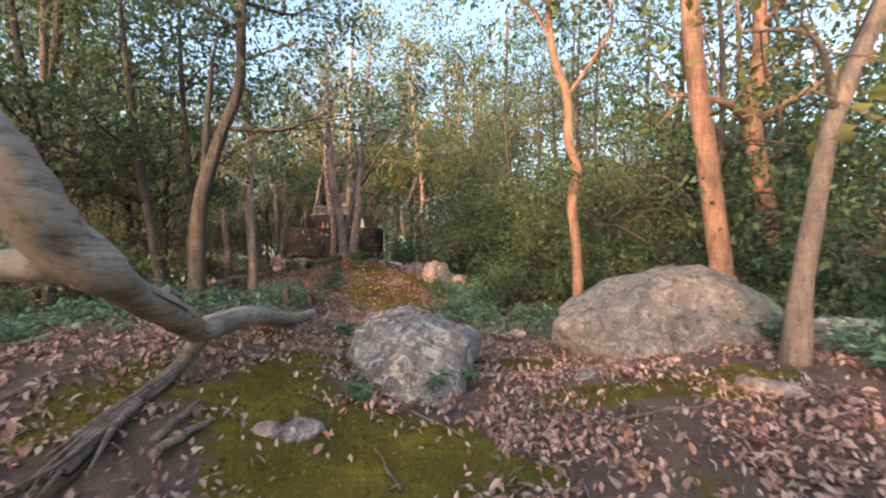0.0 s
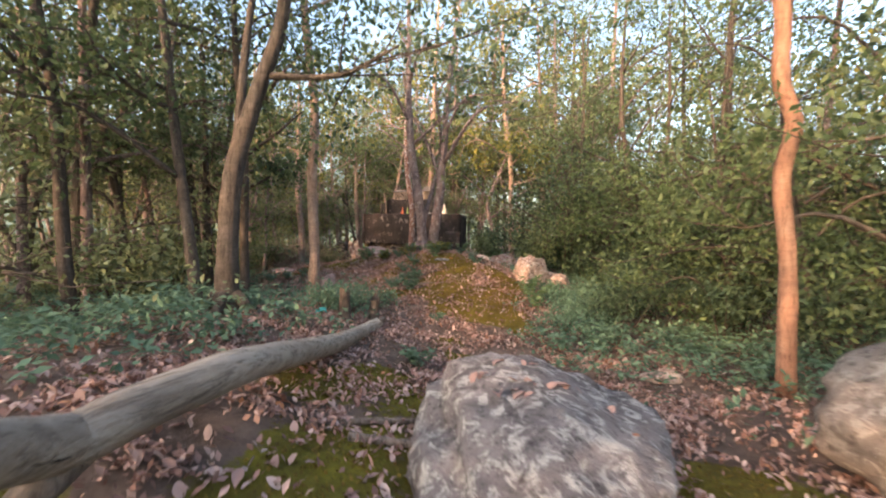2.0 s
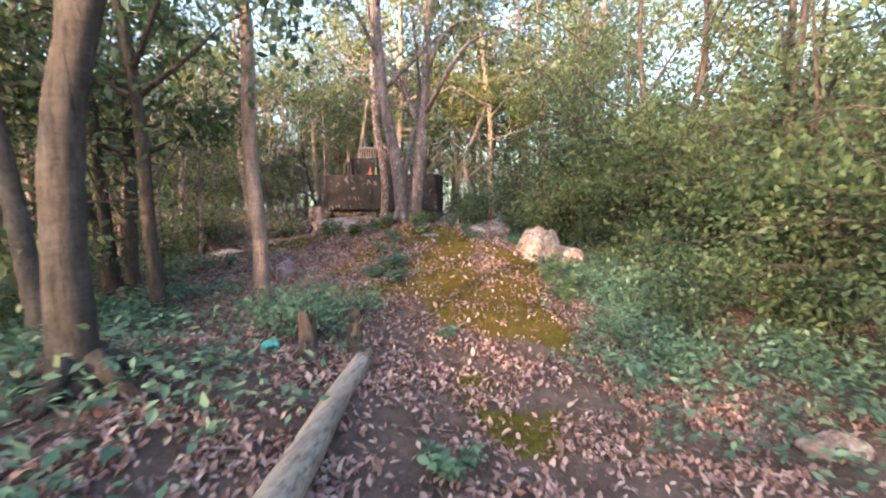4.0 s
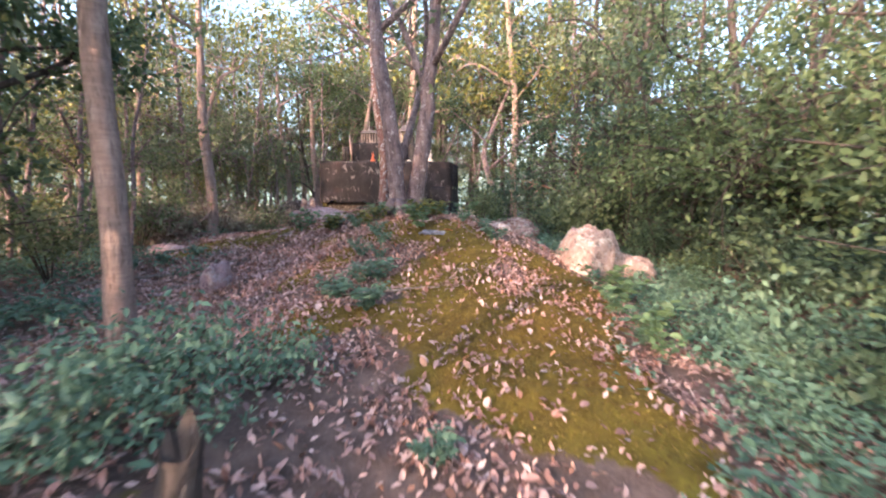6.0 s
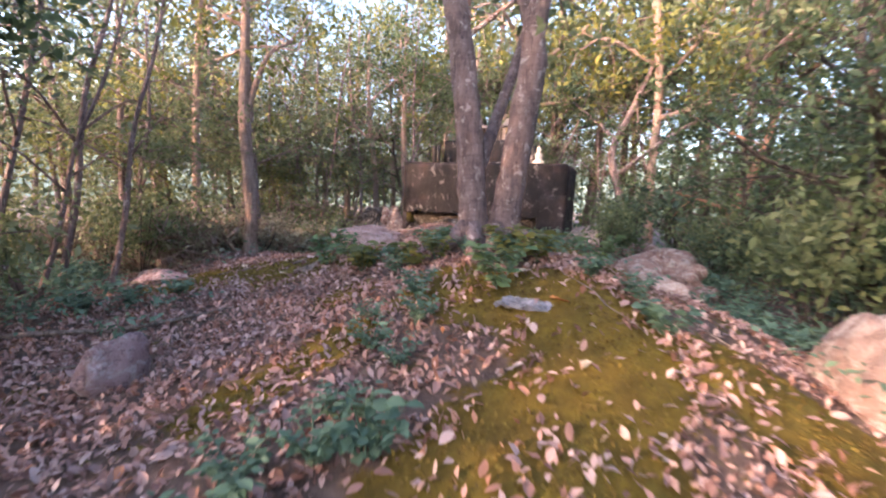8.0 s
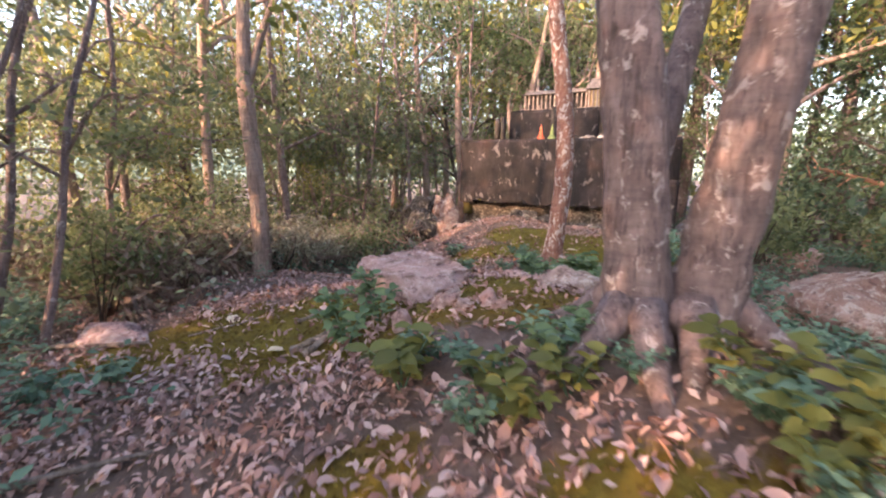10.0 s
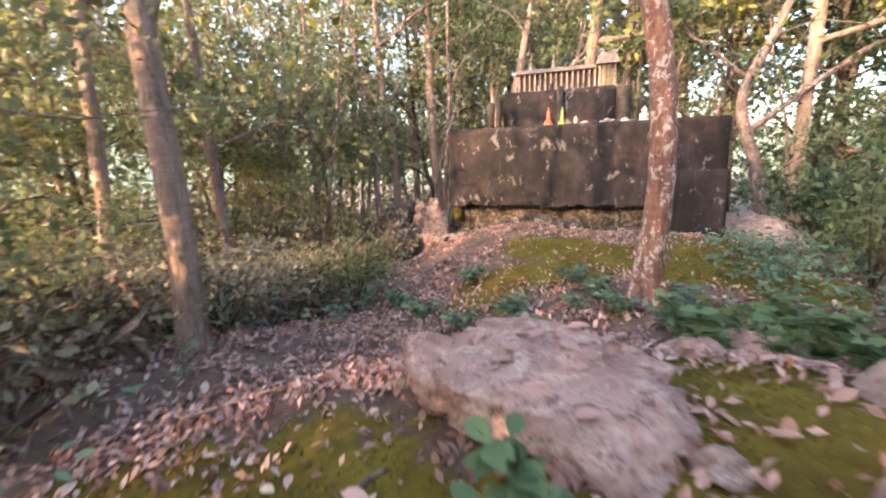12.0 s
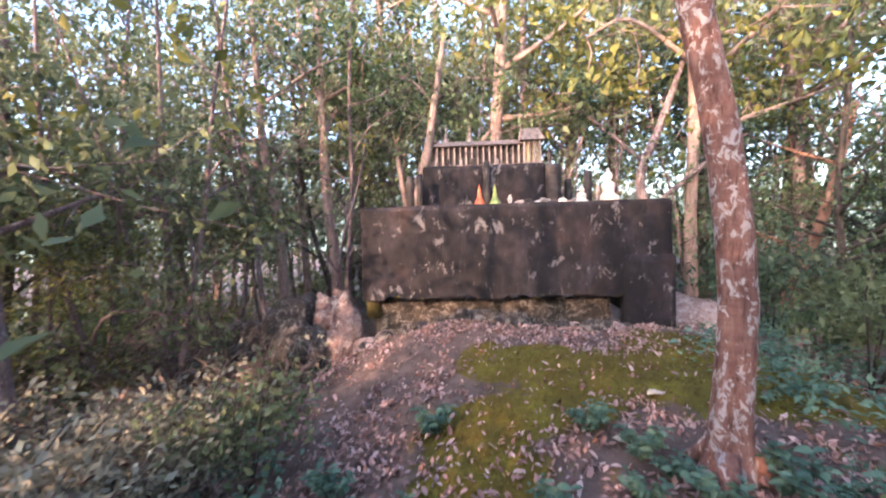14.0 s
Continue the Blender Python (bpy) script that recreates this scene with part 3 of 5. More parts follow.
    for n, (a, b) in enumerate([((1.48, 0.5, 0.30), (1.48, -0.12, 0.19)), ((1.56, 0.48, 0.30), (1.80, -0.2, 0.155)), ((1.52, 0.35, 0.28), (1.58, -0.35, 0.14)), ((1.58, 0.35, 0.28), (1.72, -0.38, 0.13))]):
        m = (Vector(a) + Vector(b)) / 2 + Vector((0.03 * (-1) ** n, 0, 0.03))
        limb("splinter", [a, m, b], [0.03, 0.028, 0.008], "", 10 + n, 4, 6, WOOD_SPLIT)
    return tagged(base, "bare weathered fallen tree forked over mossy ground", "fallen tree")


fallen_log()


def splintered_stump(x, y, h, r, mat, label, seed, lean=(0, 0), sides=12):
    """A broken stump with a jagged top and flared foot."""
    rng = random.Random(seed)
    ob = new("tree_stump")
    ob.location = on_ground(x, y, -0.06)
    rings = []
    for k in range(7):
        t = k / 6
        flare = 1 + 0.5 * (1 - t) ** 3
        rings.append([Vector((r * flare * math.cos(a) * rng.uniform(0.85, 1.1) + lean[0] * t * h, r * flare * math.sin(a) * rng.uniform(0.85, 1.1) + lean[1] * t * h,
                              h * t * (rng.uniform(0.78, 1.15) if k == 6 else 1))) for a in [2 * math.pi * i / sides for i in range(sides)]])
    verts = [v for ring in rings for v in ring] + [Vector((lean[0] * h * 0.8, lean[1] * h * 0.8, h * 0.7))]
    faces = [(k * sides + i, k * sides + (i + 1) % sides, (k + 1) * sides + (i + 1) % sides, (k + 1) * sides + i) for k in range(6) for i in range(sides)]
    faces += [(6 * sides + i, 6 * sides + (i + 1) % sides, len(verts) - 1) for i in range(sides)]
    under("trunk", mesh_of("trunk", verts, faces, mat), ob)
    for n in range(3):
        a = rng.uniform(0, 6.28)
        v, f = tube([(r * 0.8 * math.cos(a), r * 0.8 * math.sin(a), 0.12), (r * 1.9 * math.cos(a), r * 1.9 * math.sin(a), 0.05), (r * 3 * math.cos(a), r * 3 * math.sin(a), -0.02)], [r * 0.35, r * 0.25, r * 0.1], 6)
        under("root", mesh_of("root", v, f, mat, True), ob)
    return tagged(ob, label, "stump", "stumps")


splintered_stump(0.0, 6.08, 0.52, 0.085, BARK_DARK, "dark brown broken stump among green plants", 1)
splintered_stump(0.25, 6.55, 0.5, 0.08, BARK_DARK, "dark charred leaning stump", 2, (0.1, 0.05))
splintered_stump(-7.85, 19.1, 0.8, 0.17, BARK_SUN_RED, "reddish broken stump catching low sunlight", 3)
splintered_stump(-8.6, 19.9, 0.55, 0.10, BARK_SUN_RED, "reddish splintered stump in the undergrowth", 4)
splintered_stump(-1.3, 16.2, 0.35, 0.07, BARK_DARK, "small dark stump on the moss", 5)


# ---- trees ----
def crown_mesh(name, spots, count, spread_m, size, mat, rng, droop=0.35):
    """Leaves in uneven sprays about the twig ends."""
    weight = rng.uniform(0.4, 1.6, len(spots))
    pick = rng.choice(len(spots), count, p=weight / weight.sum())
    c = np.array(spots)[pick] + rng.normal(size=(count, 3)) * np.array([1, 1, 0.6]) * spread_m * rng.uniform(0.5, 1.1, count)[:, None]
    return leaves_mesh(name, mat, c, size, rng, droop)


def make_tree(seed, line, radii, bark, leaf, limbs, label, leaves=2600, leaf_size=0.15, reach=1.5, sides=10, roots=0, twigs=7, cluster=0.3, low=0.0, group="forest trees", rough=0.05, apart=False):
    """A tree: a tapering trunk along line (from its foot), limbs given as (height share, direction degrees, length, rise), twigs and a crown."""
    rng = np.random.RandomState(seed)
    ob = new("tree")
    pts = curve_points(line, 6)
    rad = spread(radii, len(pts))
    if roots:
        rad[0] *= 1.45
        rad[1] *= 1.15
    v, f = tube(pts, rad, sides, rough, seed)
    under("trunk", mesh_of("trunk", v, f, bark, True), ob)
    spots = []
    for share, turn, length, rise in limbs:
        n = min(int(share * (len(pts) - 1)), len(pts) - 2)
        a, r = pts[n], rad[n] * 0.55
        way = Vector((math.cos(radians(turn)), math.sin(radians(turn)), rise)).normalized()
        bend = Vector(rng.normal(size=3)) * 0.12 * length
        end = a + way * length
        mid = a + way * length * 0.5 + bend + Vector((0, 0, 0.1 * length))
        limb_pts = curve_points([a, mid, end], 4)
        singly = []
        pieces = [tube(limb_pts, spread([r, r * 0.7, r * 0.3], len(limb_pts)), 6, 0.05, seed)]
        for k in range(twigs):
            q = limb_pts[rng.randint(3, len(limb_pts))]
            tip = q + Vector(rng.normal(size=3)) * reach * 0.42 + way * reach * 0.3
            twig = tube([q, (q + tip) / 2 + Vector(rng.normal(size=3)) * 0.08, tip], [r * 0.28, r * 0.2, 0.006], 4, cap=False)
            (singly if apart else pieces).append(twig)
            if tip.z > low:
                spots.append(tuple(tip))
                spots.append(tuple((q + tip * 2) / 3))
        arm = under("limb", mesh_of("limb", *joined(pieces), bark, True), ob)
        for v, f in singly:
            under("twig", mesh_of("twig", v, f, bark, True), arm)
    top = pts[-1]
    for k in range(twigs):
        spots.append(tuple(top + Vector(rng.normal(size=3)) * reach * 0.5))
    if roots:
        for k in range(roots):
            a = 2 * math.pi * k / roots + rng.uniform(-0.4, 0.4)
            d = Vector((math.cos(a), math.sin(a), 0))
            r0 = rad[0]
            rv, rf = tube([d * r0 * 0.5 + Vector((0, 0, 0.28)), d * r0 * 1.3 + Vector((0, 0, 0.1)), d * r0 * 2.6 + Vector((0, 0, -0.06))], [r0 * 0.36, r0 * 0.26, r0 * 0.10], 7, 0.05, k)
            under("root", mesh_of("root", rv, rf, bark, True), ob)
    if leaves:
        under("crown", crown_mesh("crown", spots, leaves, cluster, leaf_size, leaf, rng), ob)
    return tagged(ob, label, "tree", group)


def random_limbs(rng, count, lo, hi, length, rise):
    return [(rng.uniform(lo, hi), rng.uniform(0, 360), length * rng.uniform(0.6, 1.3), rise * rng.uniform(0.4, 1.6)) for _ in range(count)]


R = random.Random(7)


def plant_tree(x, y, seed, line, radii, bark, leaf, limbs, label, sink=0.05, **more):
    ob = make_tree(seed, line, radii, bark, leaf, limbs, label, apart=True, group="trees beside the path", **more)
    ob.location = on_ground(x, y, -sink)
    return ob


# the trees that stand beside the walk
plant_tree(-1.85, 8.15, 11, [(0, 0, 0), (0.03, 0, 1.2), (-0.05, 0.02, 2.6), (-0.02, 0.05, 4.2), (-0.3, 0.1, 6.2), (-0.4, 0.2, 8.5)], [0.125, 0.105, 0.10, 0.09, 0.08, 0.05], BARK_PINK, LEAF_MID,
           [(0.8, 20, 1.8, 0.5), (0.85, 150, 1.8, 0.6), (0.9, 260, 1.6, 0.5), (0.95, 80, 1.4, 0.9)], "slim straight tree with smooth pinkish-brown bark", leaves=1000)
plant_tree(-0.85, 4.6, 12, [(0, 0, 0), (0.0, 0, 0.9), (0.02, 0.1, 1.9), (0.3, 0.2, 2.9), (0.65, 0.2, 3.8), (0.72, 0.2, 5.2), (0.8, 0.3, 7.0)], [0.16, 0.125, 0.12, 0.095, 0.08, 0.07, 0.04], BARK_DARK, LEAF_DARK,
           [(0.34, 110, 3.6, 2.6), (0.55, 5, 1.8, 0.15), (0.8, 200, 1.8, 0.5), (0.85, 60, 1.8, 0.5), (0.9, 310, 1.5, 0.5)], "dark curving tree with a forked trunk", leaves=5600, reach=2.2, roots=4, leaf_size=0.11, cluster=0.42)
for n, (dx, dy, lean) in enumerate(((0.0, 0.0, -0.25), (0.22, 0.1, 0.12), (-0.2, 0.12, -0.7))):
    plant_tree(-4.9 + dx, 8.6 + dy, 33 + n, [(0, 0, 0), (lean * 0.3, 0, 0.9), (lean * 0.7, 0.05, 2.0), (lean, 0.1, 3.6), (lean * 1.6, 0.2, 6.0)], [0.13, 0.10, 0.09, 0.07, 0.03], BARK_DARK, LEAF_MID,
               random_limbs(R, 4, 0.55, 0.95, 1.7, 0.5), "dark stem of a clustered tree in the undergrowth", leaves=2800, leaf_size=0.12, roots=3)
plant_tree(-1.9, 5.2, 13, [(0, 0, 0), (-0.25, 0.1, 1.0), (-0.55, 0.2, 2.2), (-0.8, 0.2, 4.0), (-1.0, 0.1, 6.5)], [0.10, 0.085, 0.075, 0.065, 0.03], BARK_DARK, LEAF_MID,
           random_limbs(R, 6, 0.45, 0.95, 1.9, 0.4), "dark leaning tree in the undergrowth", leaves=4000, leaf_size=0.11, cluster=0.4)
plant_tree(5.6, 5.55, 14, [(0, 0, 0), (-0.03, 0.0, 1.5), (-0.10, 0.05, 2.4), (0.0, 0.05, 3.0), (-0.14, 0.05, 3.5), (-0.16, 0.05, 4.3), (-0.42, 0.1, 5.3), (-0.5, 0.2, 7.2)], [0.10, 0.085, 0.085, 0.085, 0.085, 0.08, 0.06, 0.03], BARK_SUN_RED, LEAF_MID,
           [(0.72, 25, 2.2, 2.2), (0.86, 200, 1.4, 0.8), (0.92, 300, 1.4, 0.7)], "slim forked tree with sun-reddened bark", leaves=900)
plant_tree(7.35, 4.15, 15, [(0, 0, 0), (-0.1, 0, 1.2), (-0.26, 0, 2.6), (-0.42, 0, 4.0), (-0.5, 0.05, 6.0), (-0.4, 0.1, 8.0)], [0.18, 0.15, 0.14, 0.13, 0.11, 0.06], BARK_SUN_RED, LEAF_MID,
           [(0.72, 330, 2.2, 0.4), (0.8, 60, 2.2, 0.5), (0.85, 180, 2.0, 0.5), (0.93, 270, 1.6, 0.6)], "reddish trunk glowing in low sunlight", leaves=1300, roots=3)
plant_tree(9.25, 6.2, 16, [(0, 0, 0), (-0.05, 0, 1.4), (-0.2, 0, 2.8), (-0.35, 0, 3.8), (-0.2, 0.0, 5.2), (-0.1, 0.1, 7.5)], [0.20, 0.17, 0.16, 0.16, 0.12, 0.06], BARK_SUN_RED, LEAF_MID,
           [(0.62, 185, 1.6, 0.35), (0.62, 350, 2.4, 0.5), (0.7, 60, 2.2, 0.6), (0.85, 270, 1.8, 0.5)], "reddish-brown tree with a spreading fork", leaves=1300, roots=3)
plant_tree(6.62, 1.75, 17, [(0, 0, 0), (0.06, 0, 0.7), (0.18, 0, 1.4), (0.33, 0.02, 2.1), (0.66, 0.05, 2.9), (1.1, 0.1, 3.8), (1.5, 0.1, 5.2)], [0.13, 0.085, 0.075, 0.075, 0.07, 0.06, 0.03], BARK_PINK, LEAF_YELLOW,
           [(0.55, 185, 1.1, 0.9), (0.75, 60, 1.8, 0.1), (0.8, 170, 1.7, 0.2), (0.9, 300, 1.4, 0.3)], "leaning slim tree with a split hollow foot", leaves=900, leaf_size=0.12)
plant_tree(-1.03, 13.1, 18, [(0, 0, 0), (-0.05, 0, 0.55), (-0.12, 0.0, 1.25), (-0.26, 0.03, 2.1), (-0.45, 0.07, 3.1), (-0.6, 0.15, 4.8), (-0.7, 0.3, 8.4)], [0.185, 0.155, 0.148, 0.14, 0.125, 0.10, 0.05], BARK_GREY, LEAF_OLIVE,
           [(0.22, 20, 4.6, 13.0), (0.62, 150, 2.4, 0.8), (0.7, 30, 2.6, 0.7), (0.78, 240, 2.2, 0.5), (0.88, 330, 2.0, 0.6), (0.93, 90, 1.8, 0.8)], "old grey-brown tree with spreading roots on the knoll", leaves=1100, roots=6, sides=14, reach=1.8, rough=0.09)
plant_tree(-0.80, 13.28, 19, [(0, 0, 0), (0.07, 0, 0.55), (0.15, 0.0, 1.2), (0.25, 0.03, 2.0), (0.22, 0.06, 2.3), (0.32, 0.07, 3.0), (0.4, 0.15, 4.8), (0.7, 0.3, 8.0)], [0.185, 0.155, 0.148, 0.14, 0.13, 0.11, 0.08, 0.04], BARK_GREY, LEAF_OLIVE,
           [(0.58, 160, 2.6, 1.8), (0.68, 20, 3.0, 1.0), (0.8, 340, 2.2, 0.4), (0.9, 80, 2.0, 0.7)], "leaning grey-brown tree with lichen beside the old tree", leaves=1100, roots=5, sides=14, reach=1.8, rough=0.11)
plant_tree(-2.82, 16.75, 20, [(0, 0, 0), (0.06, 0.04, 0.7), (0.10, 0.08, 1.4), (0.03, 0.14, 2.4), (-0.22, 0.2, 4.0), (-0.3, 0.3, 6.4), (-0.2, 0.4, 8.6)], [0.15, 0.122, 0.117, 0.112, 0.105, 0.08, 0.035], BARK_MOTTLED, LEAF_OLIVE,
           [(0.72, 30, 2.2, 0.6), (0.8, 170, 2.2, 0.6), (0.88, 280, 1.9, 0.5), (0.94, 90, 1.6, 0.8)], "slender tree with mottled red and pale grey bark", leaves=900, roots=3, sides=14)
plant_tree(-6.33, 14.47, 21, [(0, 0, 0), (0.04, 0.0, 0.6), (0.0, 0.0, 1.5), (-0.13, 0.02, 2.6), (-0.2, 0.1, 3.6), (-0.25, 0.2, 5.2), (-0.3, 0.3, 7.5)], [0.145, 0.12, 0.115, 0.11, 0.09, 0.07, 0.035], BARK_PINK, LEAF_YELLOW,
           [(0.5, 60, 1.8, 1.8), (0.75, 160, 1.8, 0.5), (0.82, 300, 1.7, 0.5), (0.9, 20, 1.5, 0.7)], "slim curved tree with pinkish-brown bark", leaves=1000)
plant_tree(2.0, 25.2, 23, [(0, 0, 0), (0.35, 0, 0.9), (0.75, 0, 1.9), (1.1, 0, 3.0), (1.6, 0, 5.0)], [0.16, 0.14, 0.13, 0.11, 0.05], BARK_SUN_RED, LEAF_DARK,
           [(0.45, 200, 2.2, 0.3), (0.7, 30, 2.0, 0.6), (0.85, 160, 2.0, 0.5)], "leaning reddish trunk catching low sunlight", leaves=2000)
plant_tree(-9.4, 22.8, 24, [(0, 0, 0), (0.0, 0, 1.5), (-0.1, 0, 3.0), (-0.4, 0, 5.0), (-0.5, 0, 8.0)], [0.13, 0.11, 0.10, 0.09, 0.04], BARK_PINK, LEAF_MID,
           random_limbs(R, 5, 0.6, 0.95, 1.9, 0.6), "slim tree behind the broken rock bank", leaves=1800)
plant_tree(-8.4, 23.4, 25, [(0, 0, 0), (0.02, 0, 1.5), (-0.15, 0, 3.4), (-0.2, 0, 6.0), (-0.2, 0, 9.0)], [0.15, 0.13, 0.12, 0.09, 0.04], BARK_PINK, LEAF_MID,
           random_limbs(R, 5, 0.6, 0.95, 1.9, 0.6), "slim pale tree beside the concrete wall", leaves=1800)
plant_tree(-6.6, 23.6, 26, [(0, 0, 0), (0.05, 0, 1.6), (0.1, 0, 2.6), (0.5, 0, 4.4), (0.9, 0.2, 7.0)], [0.16, 0.14, 0.13, 0.10, 0.04], BARK_PINK, LEAF_MID,
           [(0.36, 120, 3.0, 2.2), (0.7, 20, 2.0, 0.6), (0.85, 200, 2.0, 0.6)], "forked pale tree behind the stepped altar", leaves=1500)
plant_tree(-0.4, 25.2, 27, [(0, 0, 0), (-0.3, 0, 1.8), (-0.7, 0, 3.4), (-0.2, 0, 4.8), (0.6, 0.2, 7.0)], [0.16, 0.14, 0.12, 0.10, 0.04], BARK_GREY, LEAF_DARK,
           [(0.4, 10, 3.4, 0.7), (0.6, 190, 2.4, 0.8), (0.8, 60, 2.0, 0.5)], "crooked dark tree behind the wall's corner", leaves=2600, low=1.6)

# patterns for the forest around
PATTERNS = []
for n in range(4):      # slender, high-crowned
    d = [R.uniform(-0.5, 0.5), R.uniform(-0.5, 0.5)]
    PATTERNS.append(("high", make_tree(40 + n, [(0, 0, 0), (d[0] * 0.2, d[1] * 0.2, 1.6), (d[0] * 0.3, d[1] * 0.5, 3.4), (d[0], d[1], 5.6), (d[0] * 1.3, d[1] * 1.2, 8.6)], [0.11, 0.09, 0.08, 0.065, 0.025],
                    (BARK_GREY, BARK_PINK, BARK_DARK, BARK_GREY)[n], (LEAF_OLIVE, LEAF_YELLOW, LEAF_MID, LEAF_SOFT)[n], random_limbs(R, 8, 0.42, 0.97, 1.9, 0.5),
                    ("slender grey-barked tree in the forest", "slender pale forest tree with yellow-green leaves", "thin dark-barked tree in the forest", "tall thin green forest tree")[n], leaves=2400, reach=1.7, sides=7, twigs=6, leaf_size=0.14, cluster=0.3)))
for n in range(3):      # leafy from low down
    PATTERNS.append(("low", make_tree(50 + n, [(0, 0, 0), (0.1, 0.05, 0.9), (0.0, 0.2, 2.0), (-0.2, 0.2, 3.4), (-0.1, 0.1, 5.6)], [0.075, 0.06, 0.05, 0.04, 0.015],
                    (BARK_DARK, BARK_GREY, BARK_DARK)[n], (LEAF_DARK, LEAF_OLIVE, LEAF_DARK)[n], random_limbs(R, 10, 0.12, 0.97, 1.5, 0.35),
                    ("bushy dark green understorey tree", "bushy olive green understorey tree", "dense dark leafy small tree")[n], leaves=2500, reach=1.35, sides=6, twigs=4, cluster=0.3, leaf_size=0.115)))


FINE = make_tree(58, [(0, 0, 0), (0.1, 0.05, 0.9), (0.0, 0.2, 2.0), (-0.2, 0.2, 3.6), (-0.1, 0.1, 6.2)], [0.075, 0.06, 0.05, 0.04, 0.015], BARK_DARK, LEAF_MID,
                 random_limbs(R, 12, 0.1, 0.97, 1.6, 0.35), "dense dark green small-leaved tree beside the path", leaves=5400, reach=1.25, sides=7, twigs=5, cluster=0.27, leaf_size=0.085)
FINE_TALL = make_tree(55, [(0, 0, 0), (0.15, 0.1, 1.6), (0.0, 0.35, 3.5), (-0.3, 0.35, 6.3), (-0.15, 0.2, 10.6)], [0.12, 0.10, 0.085, 0.065, 0.02], BARK_DARK, LEAF_MID,
                      random_limbs(random.Random(55), 15, 0.1, 0.97, 2.6, 0.4), "tall airy dark green small-leaved tree on the slope", leaves=7200, reach=2.0, sides=7, twigs=6, cluster=0.4, leaf_size=0.105)
FINE_LIGHT = make_tree(59, [(0, 0, 0), (0.1, 0.05, 0.9), (0.0, 0.2, 2.0), (-0.2, 0.2, 3.6), (-0.1, 0.1, 6.2)], [0.075, 0.06, 0.05, 0.04, 0.015], BARK_DARK, LEAF_SOFT,
                       random_limbs(R, 11, 0.14, 0.97, 1.6, 0.35), "airy light green small-leaved tree beside the path", leaves=4200, reach=1.35, sides=7, twigs=5, cluster=0.3, leaf_size=0.085)
FINE_YELLOW = make_tree(56, [(0, 0, 0), (-0.08, 0.05, 0.9), (0.1, 0.15, 2.0), (0.2, 0.1, 3.6), (0.1, 0.0, 5.8)], [0.06, 0.05, 0.042, 0.032, 0.012], BARK_GREY, LEAF_YELLOW,
                        random_limbs(R, 12, 0.16, 0.97, 1.5, 0.45), "airy yellow-green small-leaved tree in the undergrowth", leaves=4200, reach=1.35, sides=7, twigs=5, cluster=0.34, leaf_size=0.09)
SAPLING = make_tree(57, [(0, 0, 0), (0.12, 0.02, 1.2), (0.15, 0.1, 2.6), (0.4, 0.1, 4.2), (0.5, 0.2, 6.4)], [0.05, 0.042, 0.036, 0.028, 0.01], BARK_GREY, LEAF_SOFT,
                    random_limbs(R, 6, 0.3, 0.95, 1.3, 0.7), "thin bare-stemmed sapling with few leaves", leaves=420, reach=1.0, sides=6, twigs=3, cluster=0.4, leaf_size=0.11)


def make_shrub(seed, leaf, h, w, count, size, label):
    rng = np.random.RandomState(seed)
    ob = new("shrub")
    spots = []
    for k in range(10):
        a = rng.uniform(0, 6.28)
        tip = Vector((math.cos(a) * w * rng.uniform(0.2, 1), math.sin(a) * w * rng.uniform(0.2, 1), h * rng.uniform(0.35, 1)))
        mid = tip * 0.55 + Vector((0, 0, 0.12 * h)) + Vector(rng.normal(size=3)) * 0.06
        if k % 2 == 0:
            under("stem", mesh_of("stem", *tube([Vector((0, 0, -0.05)), mid, tip], [0.016, 0.011, 0.004], 4), BARK_DARK, True), ob)
        spots += [tuple(tip), tuple(mid), tuple((tip + mid) / 2)]
    under("foliage", crown_mesh("foliage", spots, count, 0.22 * w + 0.05, size, leaf, rng, 0.15), ob)
    return tagged(ob, label, "shrub", "forest shrubs")


SHRUBS = [make_shrub(60, LEAF_DARK, 1.5, 0.9, 1150, 0.105, "dark green leafy shrub under the trees"), make_shrub(61, LEAF_OLIVE, 1.7, 0.9, 900, 0.10, "olive green shrub in the undergrowth"),
          make_shrub(62, LEAF_MID, 1.2, 0.8, 800, 0.10, "green leafy shrub under the trees"), make_shrub(63, LEAF_HERB, 0.7, 0.7, 650, 0.085, "low blue-green shrub beside the path"),
          make_shrub(64, LEAF_DRY, 1.3, 1.0, 800, 0.085, "twiggy brownish shrub with dry leaves")]

ALTAR_AT = (-4.2, 22.0)


def open_place(x, y, margin):
    """Whether nothing of the path, the knoll, the altar or a measured tree stands there."""
    if off_spur(x, y) < margin and -6 < y < 20.5:
        return False
    if abs(x - ALTAR_AT[0]) < 3.4 + margin * 0.4 and 20 < y < 24.4 + margin * 0.3:
        return False
    if -8 < x < -1 and 14 < y < 21 and margin > 0.9:      # the clearing before the altar
        return False
    return not (y < 4 and 0.0 - margin * 0.5 < x < 8 + margin * 0.4 and y > -6)


